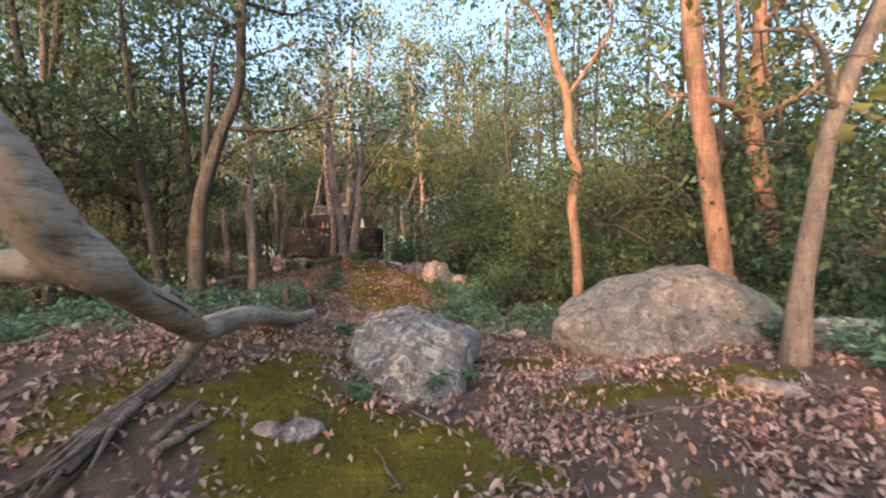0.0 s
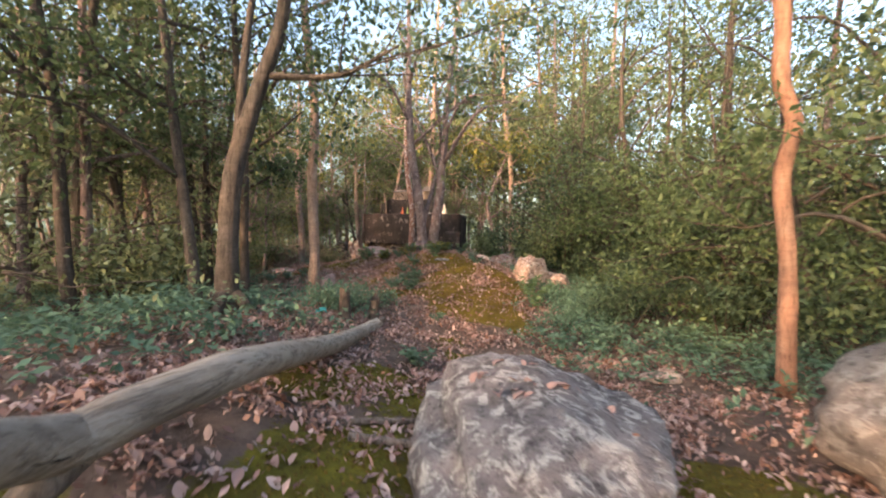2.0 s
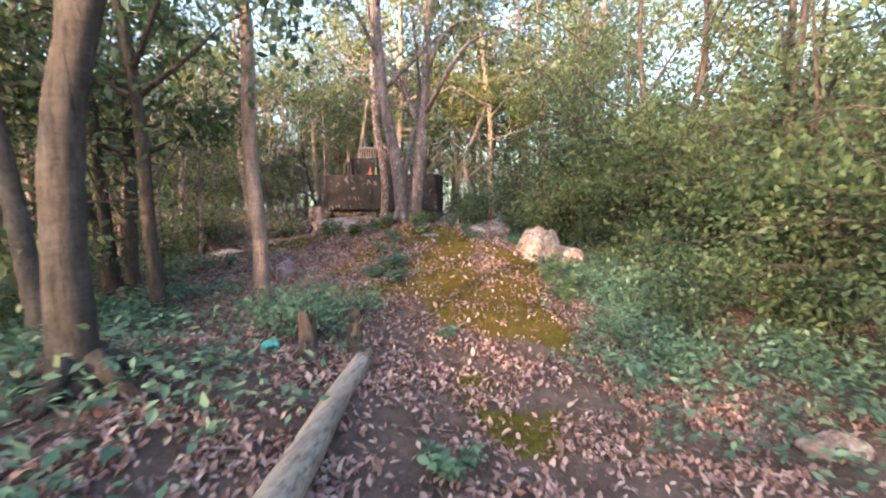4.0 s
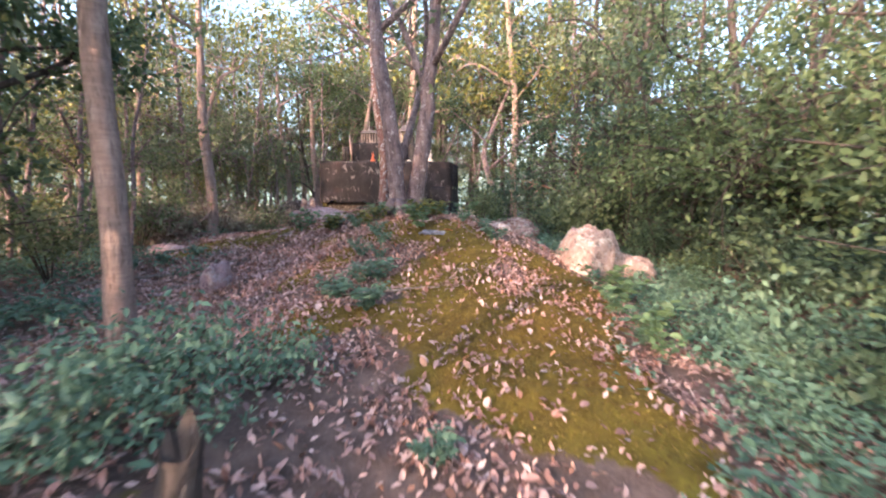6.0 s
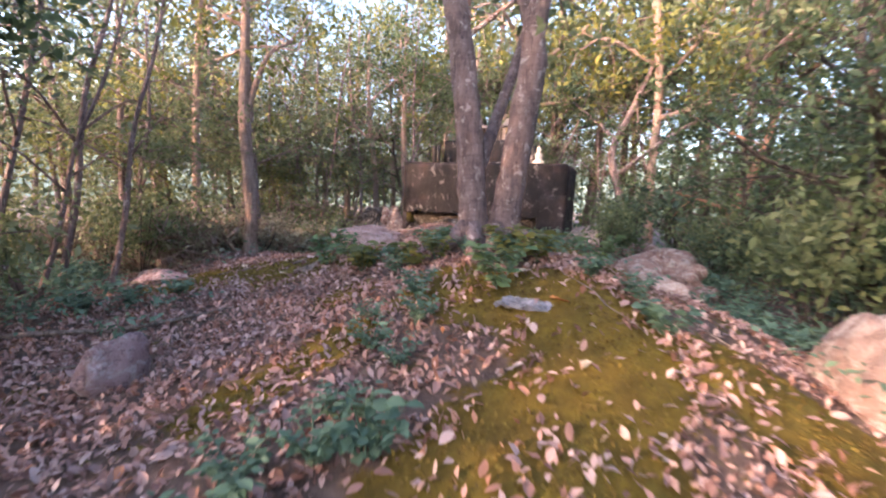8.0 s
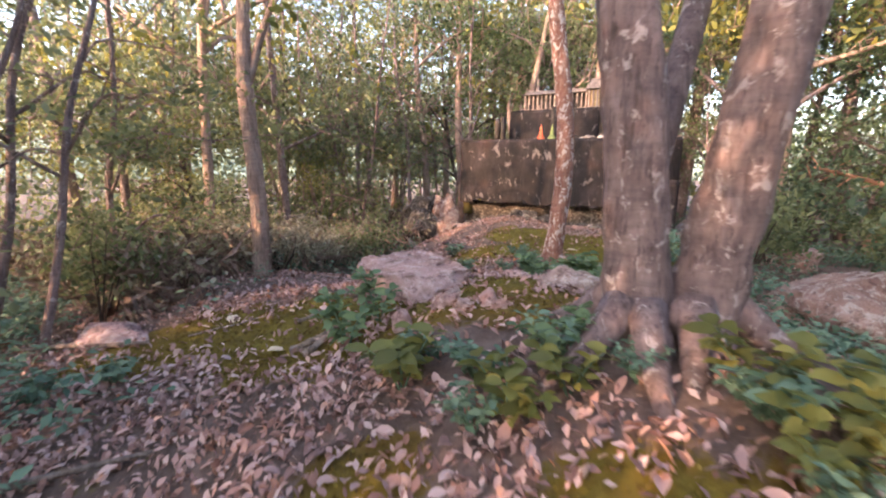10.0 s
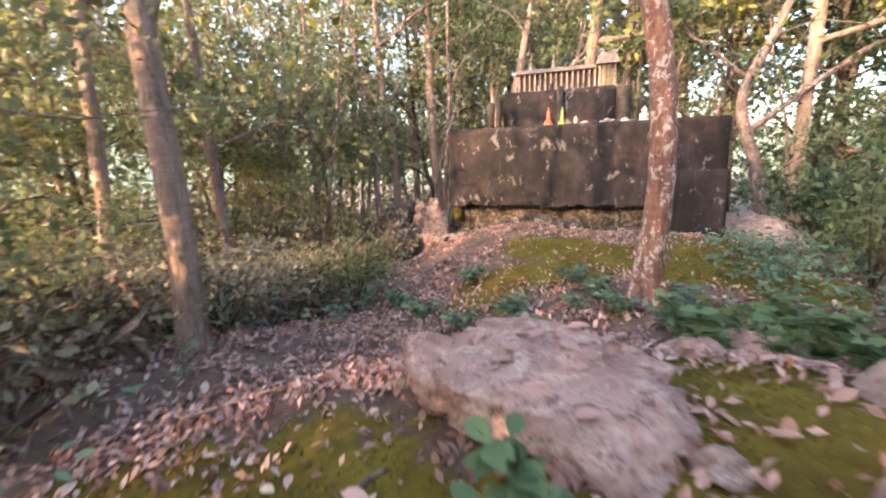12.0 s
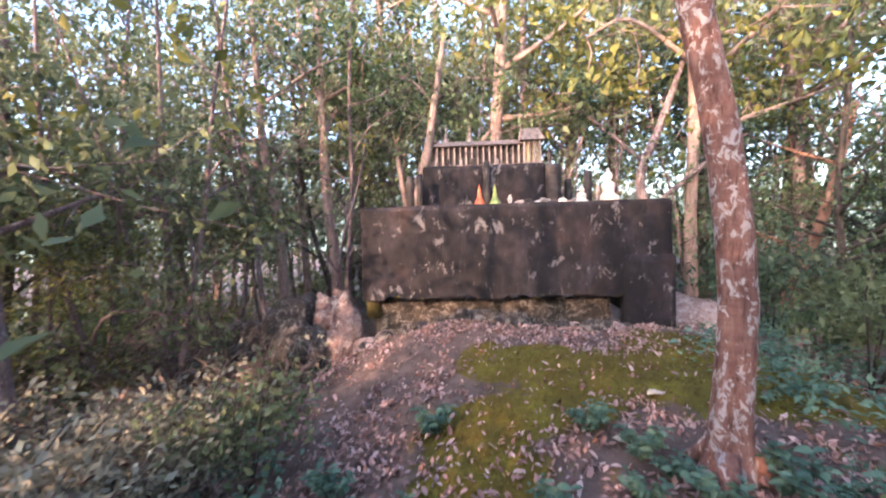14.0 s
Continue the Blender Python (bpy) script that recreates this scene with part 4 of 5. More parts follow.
taken = [(o.location.x, o.location.y) for o in scene.objects if o.name.startswith("tree") and o.parent is None and o.location.length > 0.01]
placed = {"high": 0, "low": 0}
for n in range(5200):
    x, y = R.uniform(-24, 24), R.uniform(-18, 42)
    d = max(float(off_spur(x, min(max(y, -6), 20))), 0)
    kind = "low" if R.random() < (0.60 if x > 2.5 else 0.24) else "high"
    if kind == "low" and not -4 < y < 34 or placed[kind] >= (72 if kind == "high" else 46) or not open_place(x, y, (4.2 if x > 0 and y > 0 else 2.6) if kind == "high" else (2.3 if y > 0 else 4.0)):
        continue
    if y < -4.0 + 0.75 * max(3.9 - x, 0) + 1.1 * max(x - 3.9, 0) and n % 6:      # trees out of view behind the walk are thinned to let skylight in
        continue
    gap = (1.15 if kind == "high" else 1.5) + 0.05 * d
    if any((x - a) ** 2 + (y - b) ** 2 < gap * gap for a, b in taken):
        continue
    taken.append((x, y))
    placed[kind] += 1
    some = [t for k, t in PATTERNS if k == kind]
    # leaf colour carries the light: yellower on the sunlit left, darker on the shaded right
    if kind == "low":
        some = some[1:2] if x < -2 else [some[0], some[2]]
    elif x < -2:
        some = [some[0], some[1], some[3], some[3]]
    src = some[R.randrange(len(some))]
    s = R.uniform(0.75, 1.3)
    if kind == "low" and 0 < x < 9 and 0 < y < 17:
        src, s = FINE, R.uniform(0.75, 1.05)
    copy_thing(src, Matrix.Translation(on_ground(x, y, -0.08)) @ pose(0, 0, 0, R.uniform(-5, 5), R.uniform(-5, 5), R.uniform(0, 360)) @ Matrix.Diagonal((s, s, s * R.uniform(0.9, 1.15), 1)))

placed = 0
taken_low = []
for n in range(6000):
    x, y = R.uniform(-17, 16), R.uniform(-8, 32)
    if placed >= 150 or not open_place(x, y, 0.75):
        continue
    gap = 0.75 + 0.03 * abs(x)
    if any((x - a) ** 2 + (y - b) ** 2 < gap * gap for a, b in taken_low):
        continue
    taken_low.append((x, y))
    placed += 1
    k = 3 if float(off_spur(x, y)) < 1.5 else R.choice([0, 0, 1, 2, 3] if x > 0 else [1, 1, 2, 3, 1])
    s = R.uniform(0.7, 1.25)
    copy_thing(SHRUBS[k], Matrix.Translation(on_ground(x, y, -0.03)) @ pose(0, 0, 0, 0, 0, R.uniform(0, 360)) @ Matrix.Diagonal((s, s, s * R.uniform(0.8, 1.2), 1)))
for n in range(48):      # the brush on the low side of the clearing
    x, y = R.uniform(-13, -6.4), R.uniform(13.0, 17.4)
    s = R.uniform(0.55, 0.95)
    copy_thing(SHRUBS[R.choice([1, 4, 4, 4, 4, 3])], Matrix.Translation(on_ground(x, y, -0.03)) @ pose(0, 0, 0, 0, 0, R.uniform(0, 360)) @ Matrix.Diagonal((s, s, s, 1)))
for n in range(5):
    x, y = R.uniform(-12.5, -9.0), R.uniform(17.0, 23.0)
    s = R.uniform(0.5, 0.8)
    copy_thing(PATTERNS[(0, 3)[n % 2]][1], Matrix.Translation(on_ground(x, y, -0.03)) @ pose(0, 0, 0, R.uniform(-9, 9), R.uniform(-9, 9), R.uniform(0, 360)) @ Matrix.Diagonal((s, s, s * 1.3, 1)))
LOWS = [t for k, t in PATTERNS if k == "low"]
for n, (x, y, s) in enumerate(((6.9, 8.3, 1.15), (7.0, 11.4, 1.25), (6.0, 14.4, 1.2), (8.2, 6.6, 1.2), (5.0, 17.0, 1.1))):
    if n == 0:
        FINE.matrix_basis = Matrix.Translation(on_ground(x, y, -0.08)) @ Matrix.Diagonal((s, s, s, 1))
    else:
        copy_thing(FINE, Matrix.Translation(on_ground(x, y, -0.08)) @ pose(0, 0, 0, 0, 0, n * 73) @ Matrix.Diagonal((s, s, s, 1)))
for n, (x, y, s) in enumerate(((-4.2, 3.4, 1.15), (-5.2, 6.6, 1.2), (-6.6, 4.2, 1.3))):
    if n == 0:
        FINE_LIGHT.matrix_basis = Matrix.Translation(on_ground(x, y, -0.08)) @ Matrix.Diagonal((s, s, s, 1))
    else:
        copy_thing(FINE_LIGHT, Matrix.Translation(on_ground(x, y, -0.08)) @ pose(0, 0, 0, 0, 0, n * 73) @ Matrix.Diagonal((s, s, s, 1)))
for n in range(18):      # light trees behind the altar
    x, y = -10 + 16 * n / 17 + R.uniform(-0.6, 0.6), R.uniform(25.5, 31)
    s = R.uniform(1.5, 2.0)
    copy_thing(PATTERNS[(3, 0, 3, 2, 3, 1)[n % 6]][1], Matrix.Translation(on_ground(x, y, -0.08)) @ pose(0, 0, 0, R.uniform(-4, 4), R.uniform(-4, 4), R.uniform(0, 360)) @ Matrix.Diagonal((s, s, s, 1)))
for x, y, s in ((10.2, 8.0, 1.4), (9.6, 16.2, 1.5), (4.4, 18.4, 1.1), (12.4, 5.6, 1.4), (12.6, 9.8, 1.6)):
    copy_thing(LOWS[R.choice([0, 2]) if x > 0 else R.choice([0, 1])], Matrix.Translation(on_ground(x, y, -0.08)) @ pose(0, 0, 0, 0, 0, R.uniform(0, 360)) @ Matrix.Diagonal((s, s, s, 1)))
for x, y, s in ((4.4, 8.6, 0.8), (5.2, 9.8, 0.9), (4.6, 11.2, 0.9), (5.8, 8.2, 0.9), (6.4, 9.6, 1.0), (5.0, 12.6, 1.0), (4.0, 13.2, 0.8), (6.8, 7.0, 0.9), (4.0, 15.0, 0.9), (7.6, 6.2, 0.9), (8.4, 4.6, 0.9), (8.8, 2.6, 0.8), (3.4, 14.2, 0.7)):
    copy_thing(SHRUBS[R.choice([0, 0, 2, 3])], Matrix.Translation(on_ground(x, y, -0.03)) @ pose(0, 0, 0, 0, 0, R.uniform(0, 360)) @ Matrix.Diagonal((s, s, s, 1)))
for x, y, s in ((-0.35, 7.0, 0.7), (-0.2, 7.75, 0.7), (-0.7, 6.7, 0.8), (-0.8, 7.5, 0.9), (3.2, 8.4, 0.6), (3.5, 9.4, 0.8), (3.1, 10.6, 0.7), (3.9, 7.6, 0.7)):
    copy_thing(SHRUBS[3], Matrix.Translation(on_ground(x, y, -0.03)) @ pose(0, 0, 0, 0, 0, R.uniform(0, 360)) @ Matrix.Diagonal((s, s, s, 1)))
SPROUT = random.Random(31)
for n in range(56):      # thin stems behind the altar and on its low side
    x, y = (SPROUT.uniform(-10, 3.5), SPROUT.uniform(24.4, 30)) if n % 2 else (SPROUT.uniform(-13, -7.4), SPROUT.uniform(16.5, 25)) if n % 4 else (SPROUT.uniform(-9, -5.5), SPROUT.uniform(7.5, 12.0))
    s = SPROUT.uniform(0.8, 1.35)
    copy_thing(SAPLING, Matrix.Translation(on_ground(x, y, -0.05)) @ pose(0, 0, 0, SPROUT.uniform(-14, 14), SPROUT.uniform(-14, 14), SPROUT.uniform(0, 360)) @ Matrix.Diagonal((s, s, s, 1)))
for n in range(13):      # a dense unseen row of small trees, added behind the start to block low sun
    s = R.uniform(1.1, 1.4)
    copy_thing(LOWS[(0, 2, 1)[n % 3]], Matrix.Translation(on_ground(-15 + n * 1.5, -10 + R.uniform(-1.2, 1.2), -0.08)) @ pose(0, 0, 0, 0, 0, R.uniform(0, 360)) @ Matrix.Diagonal((s, s, s, 1)))
for n, (x, y, s) in enumerate(((-3.4, 4.5, 0.95), (-2.9, 7.4, 0.9), (-5.0, 5.6, 1.1), (-6.4, 7.4, 1.1))):      # high crowns over the low side near the start
    copy_thing(PATTERNS[2][1], Matrix.Translation(on_ground(x, y, -0.08)) @ pose(0, 0, 0, 0, 0, n * 81) @ Matrix.Diagonal((s, s, s, 1)))
for n, (x, y, s) in enumerate(((5.2, 14.8, 1.75), (7.6, 12.6, 1.8), (9.4, 10.0, 1.8), (3.6, 17.2, 1.6), (11.6, 11.4, 1.9), (6.8, 16.4, 1.8), (-7.6, 6.4, 1.4), (4.4, 20.6, 1.9), (3.0, 24.4, 1.5), (1.0, 27.4, 1.7), (5.4, 27.0, 1.8))):      # the tall leafy trees on both sides
    src, s = (FINE_LIGHT, s) if x < 0 else (FINE_TALL, s / 1.75)
    m = Matrix.Translation(on_ground(x, y, -0.08)) @ pose(0, 0, 0, 0, 0, n * 57) @ Matrix.Diagonal((s, s, s, 1))
    if n == 0:
        src.matrix_basis = m
    else:
        copy_thing(src, m)
for n, (x, y, s) in enumerate(((-11.4, 14.6, 0.75), (-10.8, 18.8, 0.9), (-12.0, 16.4, 0.95), (-10.8, 10.8, 0.95), (-12.6, 13.0, 1.0), (-12.6, 19.6, 1.1), (-11.0, 22.6, 1.0),
                               (-13.4, 16.8, 1.2), (-9.0, 24.6, 1.1))):      # the light leafy growth on the low side
    src = FINE_LIGHT if n % 3 == 2 else FINE_YELLOW
    m = Matrix.Translation(on_ground(x, y, -0.08)) @ pose(0, 0, 0, R.uniform(-5, 5), R.uniform(-5, 5), n * 57) @ Matrix.Diagonal((s, s, s, 1))
    if n == 0:
        src.matrix_basis = m
    else:
        copy_thing(src, m)
for src in [t for k, t in PATTERNS] + SHRUBS + [SAPLING]:      # the patterns themselves stand in the forest behind the start
    src.location = on_ground(R.uniform(-14, 14), R.uniform(-20, -12))


# ---- distance ----
def far_hills():
    m = Mat("far_wooded_hill", 1.0)
    m.color(m.ramp(m.noise(0.05, 8, 0.7), [(0.35, (0.10, 0.15, 0.12)), (0.65, (0.20, 0.26, 0.21))]))
    verts, faces, count = [], [], 160
    for k in range(count):
        a = 2 * math.pi * k / count
        h = 16 + 14 * noise.noise(Vector((math.cos(a) * 2, math.sin(a) * 2, 5))) + 4 * noise.noise(Vector((math.cos(a) * 11, math.sin(a) * 11, 2)))
        for r, z in ((150, -14), (190, h * 0.55 - 6), (240, h)):
            verts.append((math.cos(a) * r, math.sin(a) * r, z))
    for k in range(count):
        for j in range(2):
            a, b = k * 3 + j, (k + 1) % count * 3 + j
            faces.append((a, b, b + 1, a + 1))
    tagged(new("backdrop", mesh_of("backdrop", verts, faces, m.mat, True)), "distant hazy wooded hills", "hills", kind="structure")


far_hills()


def far_woods(name, leaf, clumps, per, near_r, far_r, size, seed, label):
    """The closed woods farther off, past the single trees: leaves in clumps, with gaps between the crowns."""
    rng = np.random.RandomState(seed)
    a, r = rng.uniform(0, 2 * np.pi, clumps), rng.uniform(near_r, far_r, clumps)
    x, y = r * np.cos(a), 8 + r * np.sin(a)
    top = 13.5 + 6.0 * lump(np.cos(a) * 6, np.sin(a) * 6, 1.0, 1.7) + 4 * lump(x, y, 0.22, 3.3) + 4.0 * np.exp(-((a - 1.75) / 0.35) ** 2) + 5.0 * np.exp(-((a - 1.25) / 0.25) ** 2) - 4.0 * np.exp(-((a - 0.5) / 0.4) ** 2)
    # lowered out of view behind the start for skylight, kept tall to block the sun
    top = top * (1 - 0.85 * np.clip(-np.sin(a) * 2.2, 0, 1) * (1 - np.exp(-((a - 4.29) / 0.3) ** 2)))
    z = height(x, y) + rng.uniform(0, 1, clumps) ** 1.1 * np.maximum(top, 1.5)
    middle = np.repeat(np.stack([x, y, z], 1), per, 0)
    wide = np.repeat(rng.uniform(0.45, 1.1, clumps), per)[:, None]
    c = middle + rng.normal(size=middle.shape) * wide * np.array([1, 1, 0.55])
    c[:, 2] = np.maximum(c[:, 2], height(c[:, 0], c[:, 1]) + 0.1)
    tagged(new(name, leaves_mesh(name, leaf, c, size, rng, 0.2, 0.55)), label, "far woods", kind="stuff")


far_woods("far_woods", LEAF_SOFT, 1700, 34, 21, 40, 0.30, 81, "soft grey-green leaves of the woods farther off")
far_woods("far_woods", LEAF_YELLOW, 620, 34, 23, 42, 0.30, 82, "yellow-green leaves of the woods farther off")
far_woods("far_woods", LEAF_DARK, 850, 34, 20, 38, 0.30, 83, "dark green leaves of the woods farther off")


def farther_woods():
    """A second, taller belt of trees that closes the gaps between the nearer ones; lower where the sun stands."""
    rng = np.random.RandomState(84)
    clumps, per = 1500, 24
    a, r = rng.uniform(-0.6, 3.9, clumps), rng.uniform(42, 62, clumps)
    x, y = r * np.cos(a), 8 + r * np.sin(a)
    top = 19 + 9.0 * lump(np.cos(a) * 7, np.sin(a) * 7, 1.0, 4.7) - 13.0 * np.exp(-((a - 0.45) / 0.45) ** 2) + 8.0 * np.exp(-((a - 1.4) / 0.4) ** 2) + 6.0 * np.exp(-((a - 2.5) / 0.4) ** 2)
    z = height(x, y) + rng.uniform(0, 1, clumps) * np.maximum(top, 3)
    middle = np.repeat(np.stack([x, y, z], 1), per, 0)
    c = middle + rng.normal(size=middle.shape) * np.repeat(rng.uniform(0.8, 1.9, clumps), per)[:, None] * np.array([1, 1, 0.6])
    me = leaves_mesh("far_woods", LEAF_SOFT, c, 0.62, rng, 0.2, 0.6)
    tagged(new("far_woods", me), "hazy green crowns of the farthest woods", "far woods", kind="stuff")


farther_woods()




# ---- undergrowth and litter ----
def scatter(count, box, keep, seed):
    rng = np.random.RandomState(seed)
    out = np.zeros((0, 2))
    while len(out) < count:
        p = np.stack([rng.uniform(box[0], box[1], count), rng.uniform(box[2], box[3], count)], 1)
        out = np.concatenate([out, p[rng.uniform(size=count) < keep(p[:, 0], p[:, 1])]])
    return out[:count], rng


def herb_keep(x, y):
    d = off_spur(x, y)
    return np.clip(0.5 + 0.9 * d, 0.0, 1) * np.clip(0.55 + lump(x, y, 0.7, 4.4) * 1.6, 0.05, 1) * np.where((x < -5.3) & (y > 12.5), 0.2, 1) * np.where((x > -7.5) & (x < -0.5) & (y > 20), 0, 1) * np.where((x > 4.8) & (x < 6.9) & (y > 0) & (y < 3.2), 0, 1)


def herbs():
    stems, rng = scatter(12000, (-11, 11, -3, 24), herb_keep, 5)
    per = 9
    p = np.repeat(stems, per, 0)
    hgt = np.repeat(rng.uniform(0.12, 0.42, len(stems)), per) * rng.uniform(0.35, 1.0, len(p))
    off = rng.normal(size=(len(p), 2)) * 0.09
    z = height(p[:, 0], p[:, 1]) + hgt
    c = np.stack([p[:, 0] + off[:, 0], p[:, 1] + off[:, 1], z], 1)
    ways = np.concatenate([off * 8, np.full((len(p), 1), 0.1)], 1)
    me = leaves_mesh("undergrowth", LEAF_HERB, c, 0.095, rng, 0.1, 0.5, 0.4, ways)
    tagged(new("undergrowth", me), "low blue-green herbs covering the forest floor", "undergrowth", kind="stuff")


herbs()


def brushwood():
    """Dry twigs and half-dry leaves tangled over the low side of the clearing."""
    for name, mat, count, size, ratio, seed, label in (("brushwood", BARK_PINK, 5200, 0.5, 0.03, 15, "tangled dry twigs over the low side of the clearing"),
                                                       ("brush_leaves", LEAF_DRY, 9000, 0.11, 0.5, 16, "half-dry leaves caught in the tangled brush")):
        p, rng = scatter(count, (-13, -5.6, 12.6, 20.5), lambda x, y: np.clip(off_spur(x, y) * 0.8 - 0.2, 0, 1) * np.clip(0.6 + 1.5 * lump(x, y, 0.8, 2.2), 0.1, 1), seed)
        z = height(p[:, 0], p[:, 1]) + rng.uniform(0.05, 1, count) ** 1.4 * 0.75
        tagged(new(name, leaves_mesh(name, mat, np.stack([p[:, 0], p[:, 1], z], 1), size, rng, 0.0, ratio)), label, "brushwood", kind="stuff")


brushwood()


def litter_keep(x, y):
    d = off_spur(x, y)
    m = moss_at(x, y)
    drift = np.clip(0.52 + 1.5 * lump(x, y, 1.3, 9.2) + 1.0 * lump(x, y, 3.4, 5.2), 0.14, 1)
    drift = np.where((x < -0.3) & (y > 7.5) & (y < 12.5), np.maximum(drift, 0.65), drift)
    return np.clip(1.25 - np.where(y > 6, 0.95, 1.15) * m, 0.1, 1) * np.clip(1.2 - 0.45 * np.clip(d, 0, 9), 0.12, 1) * drift * np.where(y > 15.5, 0.62, 1)


def litter():
    """Curled dry leaves: the larger ones with a bent blade, the smaller ones folded."""
    for count, size, fine, seed in ((19000, 0.084, True, 6), (76000, 0.062, False, 9)):
        p, rng = scatter(count, (-7.5, 8.8, -2.5, 21), litter_keep, seed)
        z = height(p[:, 0], p[:, 1]) + 0.035 * lump(p[:, 0], p[:, 1], 2.1, 1.0) + 0.018 * lump(p[:, 0], p[:, 1], 6.0, 2.0) + 0.03 * moss_at(p[:, 0], p[:, 1])
        c = np.stack([p[:, 0], p[:, 1], z + rng.uniform(0.012, 0.04, len(p))], 1)
        me = leaves_mesh("leaf_litter", LITTER, c, size, rng, -0.02, 0.5, 0.45, fine=fine)
        tagged(new("leaf_litter", me), "dry pinkish-brown leaves strewn over the ground", "leaf litter", kind="stuff")


litter()


def moss_tufts():
    p, rng = scatter(32000, (-6.5, 7.5, -2, 20.5), lambda x, y: np.where(off_spur(x, y) < 0.4, np.clip(moss_at(x, y) * 2.2 - 0.9, 0, 1), 0), 8)
    z = height(p[:, 0], p[:, 1]) + 0.035 * lump(p[:, 0], p[:, 1], 2.1, 1.0) + 0.018 * lump(p[:, 0], p[:, 1], 6.0, 2.0) + 0.03 * moss_at(p[:, 0], p[:, 1])
    c = np.stack([p[:, 0], p[:, 1], z + rng.uniform(0.0, 0.012, len(p))], 1)
    me = leaves_mesh("moss_tufts", MOSS_TUFT, c, 0.025, rng, -0.9, 0.6, 0.1)
    tagged(new("moss_tufts", me), "soft olive moss tufts over the ground", "moss", kind="stuff")


moss_tufts()


def seedling(seed, leaf, stems, h, size, label):
    """A young plant: thin stems with paired broad leaves."""
    rng = np.random.RandomState(seed)
    ob = new("seedling")
    c, ways = [], []
    for k in range(stems):
        a = rng.uniform(0, 6.28)
        tip = Vector((math.cos(a) * 0.6 * h, math.sin(a) * 0.6 * h, h * rng.uniform(0.5, 1.0)))
        line = curve_points([(0, 0, -0.03), tip * 0.5 + Vector((0, 0, 0.1 * h)), tip], 4)
        under("stem", mesh_of("stem", *tube(line, spread([0.007, 0.003], len(line)), 5), LEAF_HERB, True), ob)
        for j, q in enumerate(line[2:]):
            for s in range(2):
                b = a + 1.57 + s * 3.14 + j * 1.2 + rng.uniform(-0.4, 0.4)
                w = Vector((math.cos(b), math.sin(b), 0.25))
                c.append(tuple(q + w * size * 0.55))
                ways.append(tuple(w * 2.5))
    under("foliage", leaves_mesh("foliage", leaf, np.array(c), size, rng, 0.25, 0.55, 0.35, np.array(ways), True), ob)
    return tagged(ob, label, "plant", "young plants")


SEED_A = seedling(71, LEAF_HERB, 7, 0.36, 0.082, "blue-green leafy seedling in the moss")
SEED_B = seedling(72, LEAF_FRESH, 5, 0.38, 0.105, "bright green broad-leaved seedling")
SEED_C = seedling(73, LEAF_HERB, 8, 0.3, 0.09, "small bushy herb among dry leaves")
SEED_D = seedling(74, LEAF_YELLOW, 4, 0.3, 0.12, "yellow-green long-leaved plant in the moss")
for src, spots in ((SEED_D, [(-2.08, 12.48), (-2.2, 12.62), (-0.35, 12.4), (-0.2, 12.65), (-1.4, 12.35), (-0.55, 12.75), (-1.2, 12.55), (-2.3, 15.9), (-1.8, 16.4)]),
                   (SEED_A, [(-0.72, 11.37), (-0.58, 10.9), (-1.16, 11.4), (-1.5, 12.25), (-0.63, 10.4), (-0.8, 9.9), (-0.5, 10.1), (-1.35, 12.75), (-0.95, 12.7), (-0.93, 11.73), (-0.33, 12.27), (-0.9, 11.05), (-1.9, 15.4), (-2.4, 15.6), (-2.6, 16.0), (-0.2, 13.0), (0.7, 12.3), (2.5, 10.9), (2.7, 10.2), (2.6, 9.6), (-0.5, 5.4), (-2.2, 16.6)]),
                   (SEED_B, [(-2.88, 13.19), (-2.87, 12.84), (-1.3, 12.7), (0.27, 12.83), (-1.5, 15.6), (-1.9, 16.2), (-0.3, 11.9), (7.3, 1.5), (7.0, 1.0), (7.6, 1.9), (2.4, 11.3), (2.8, 11.5), (2.65, 9.75), (2.75, 9.4), (2.45, 10.3), (-1.2, 14.9), (-2.1, 14.9), (-1.9, 15.25), (-2.35, 15.1), (-1.7, 15.0), (-2.5, 15.5)]),
                   (SEED_C, [(-0.6, 9.6), (-0.3, 10.2), (-4.9, 11.6), (-4.6, 12.0), (-5.2, 11.2), (3.4, 1.55), (3.7, 1.9), (2.9, 1.15), (-0.5, 12.6), (-1.7, 12.6), (-2.1, 12.7), (0.3, 12.5), (0.9, 11.9), (-0.1, 9.3), (-3.15, 16.75), (-3.0, 16.45), (-3.3, 17.0), (-2.5, 16.6), (-2.45, 16.2), (-3.6, 15.6), (-4.4, 15.9), (-5.1, 16.4), (-5.0, 17.6), (-4.0, 16.3), (-3.4, 16.5), (-5.7, 16.9), (1.1, 7.4), (6.85, 2.3), (1.6, 4.9), (2.6, 3.6), (-3.6, 17.4)])):
    for n, (x, y) in enumerate(spots):
        s = R.uniform(0.7, 1.15)
        m = Matrix.Translation(on_ground(x, y)) @ pose(0, 0, 0, 0, 0, R.uniform(0, 360)) @ Matrix.Diagonal((s, s, s, 1))
        if n == 0:
            src.matrix_basis = m
        else:
            copy_thing(src, m)


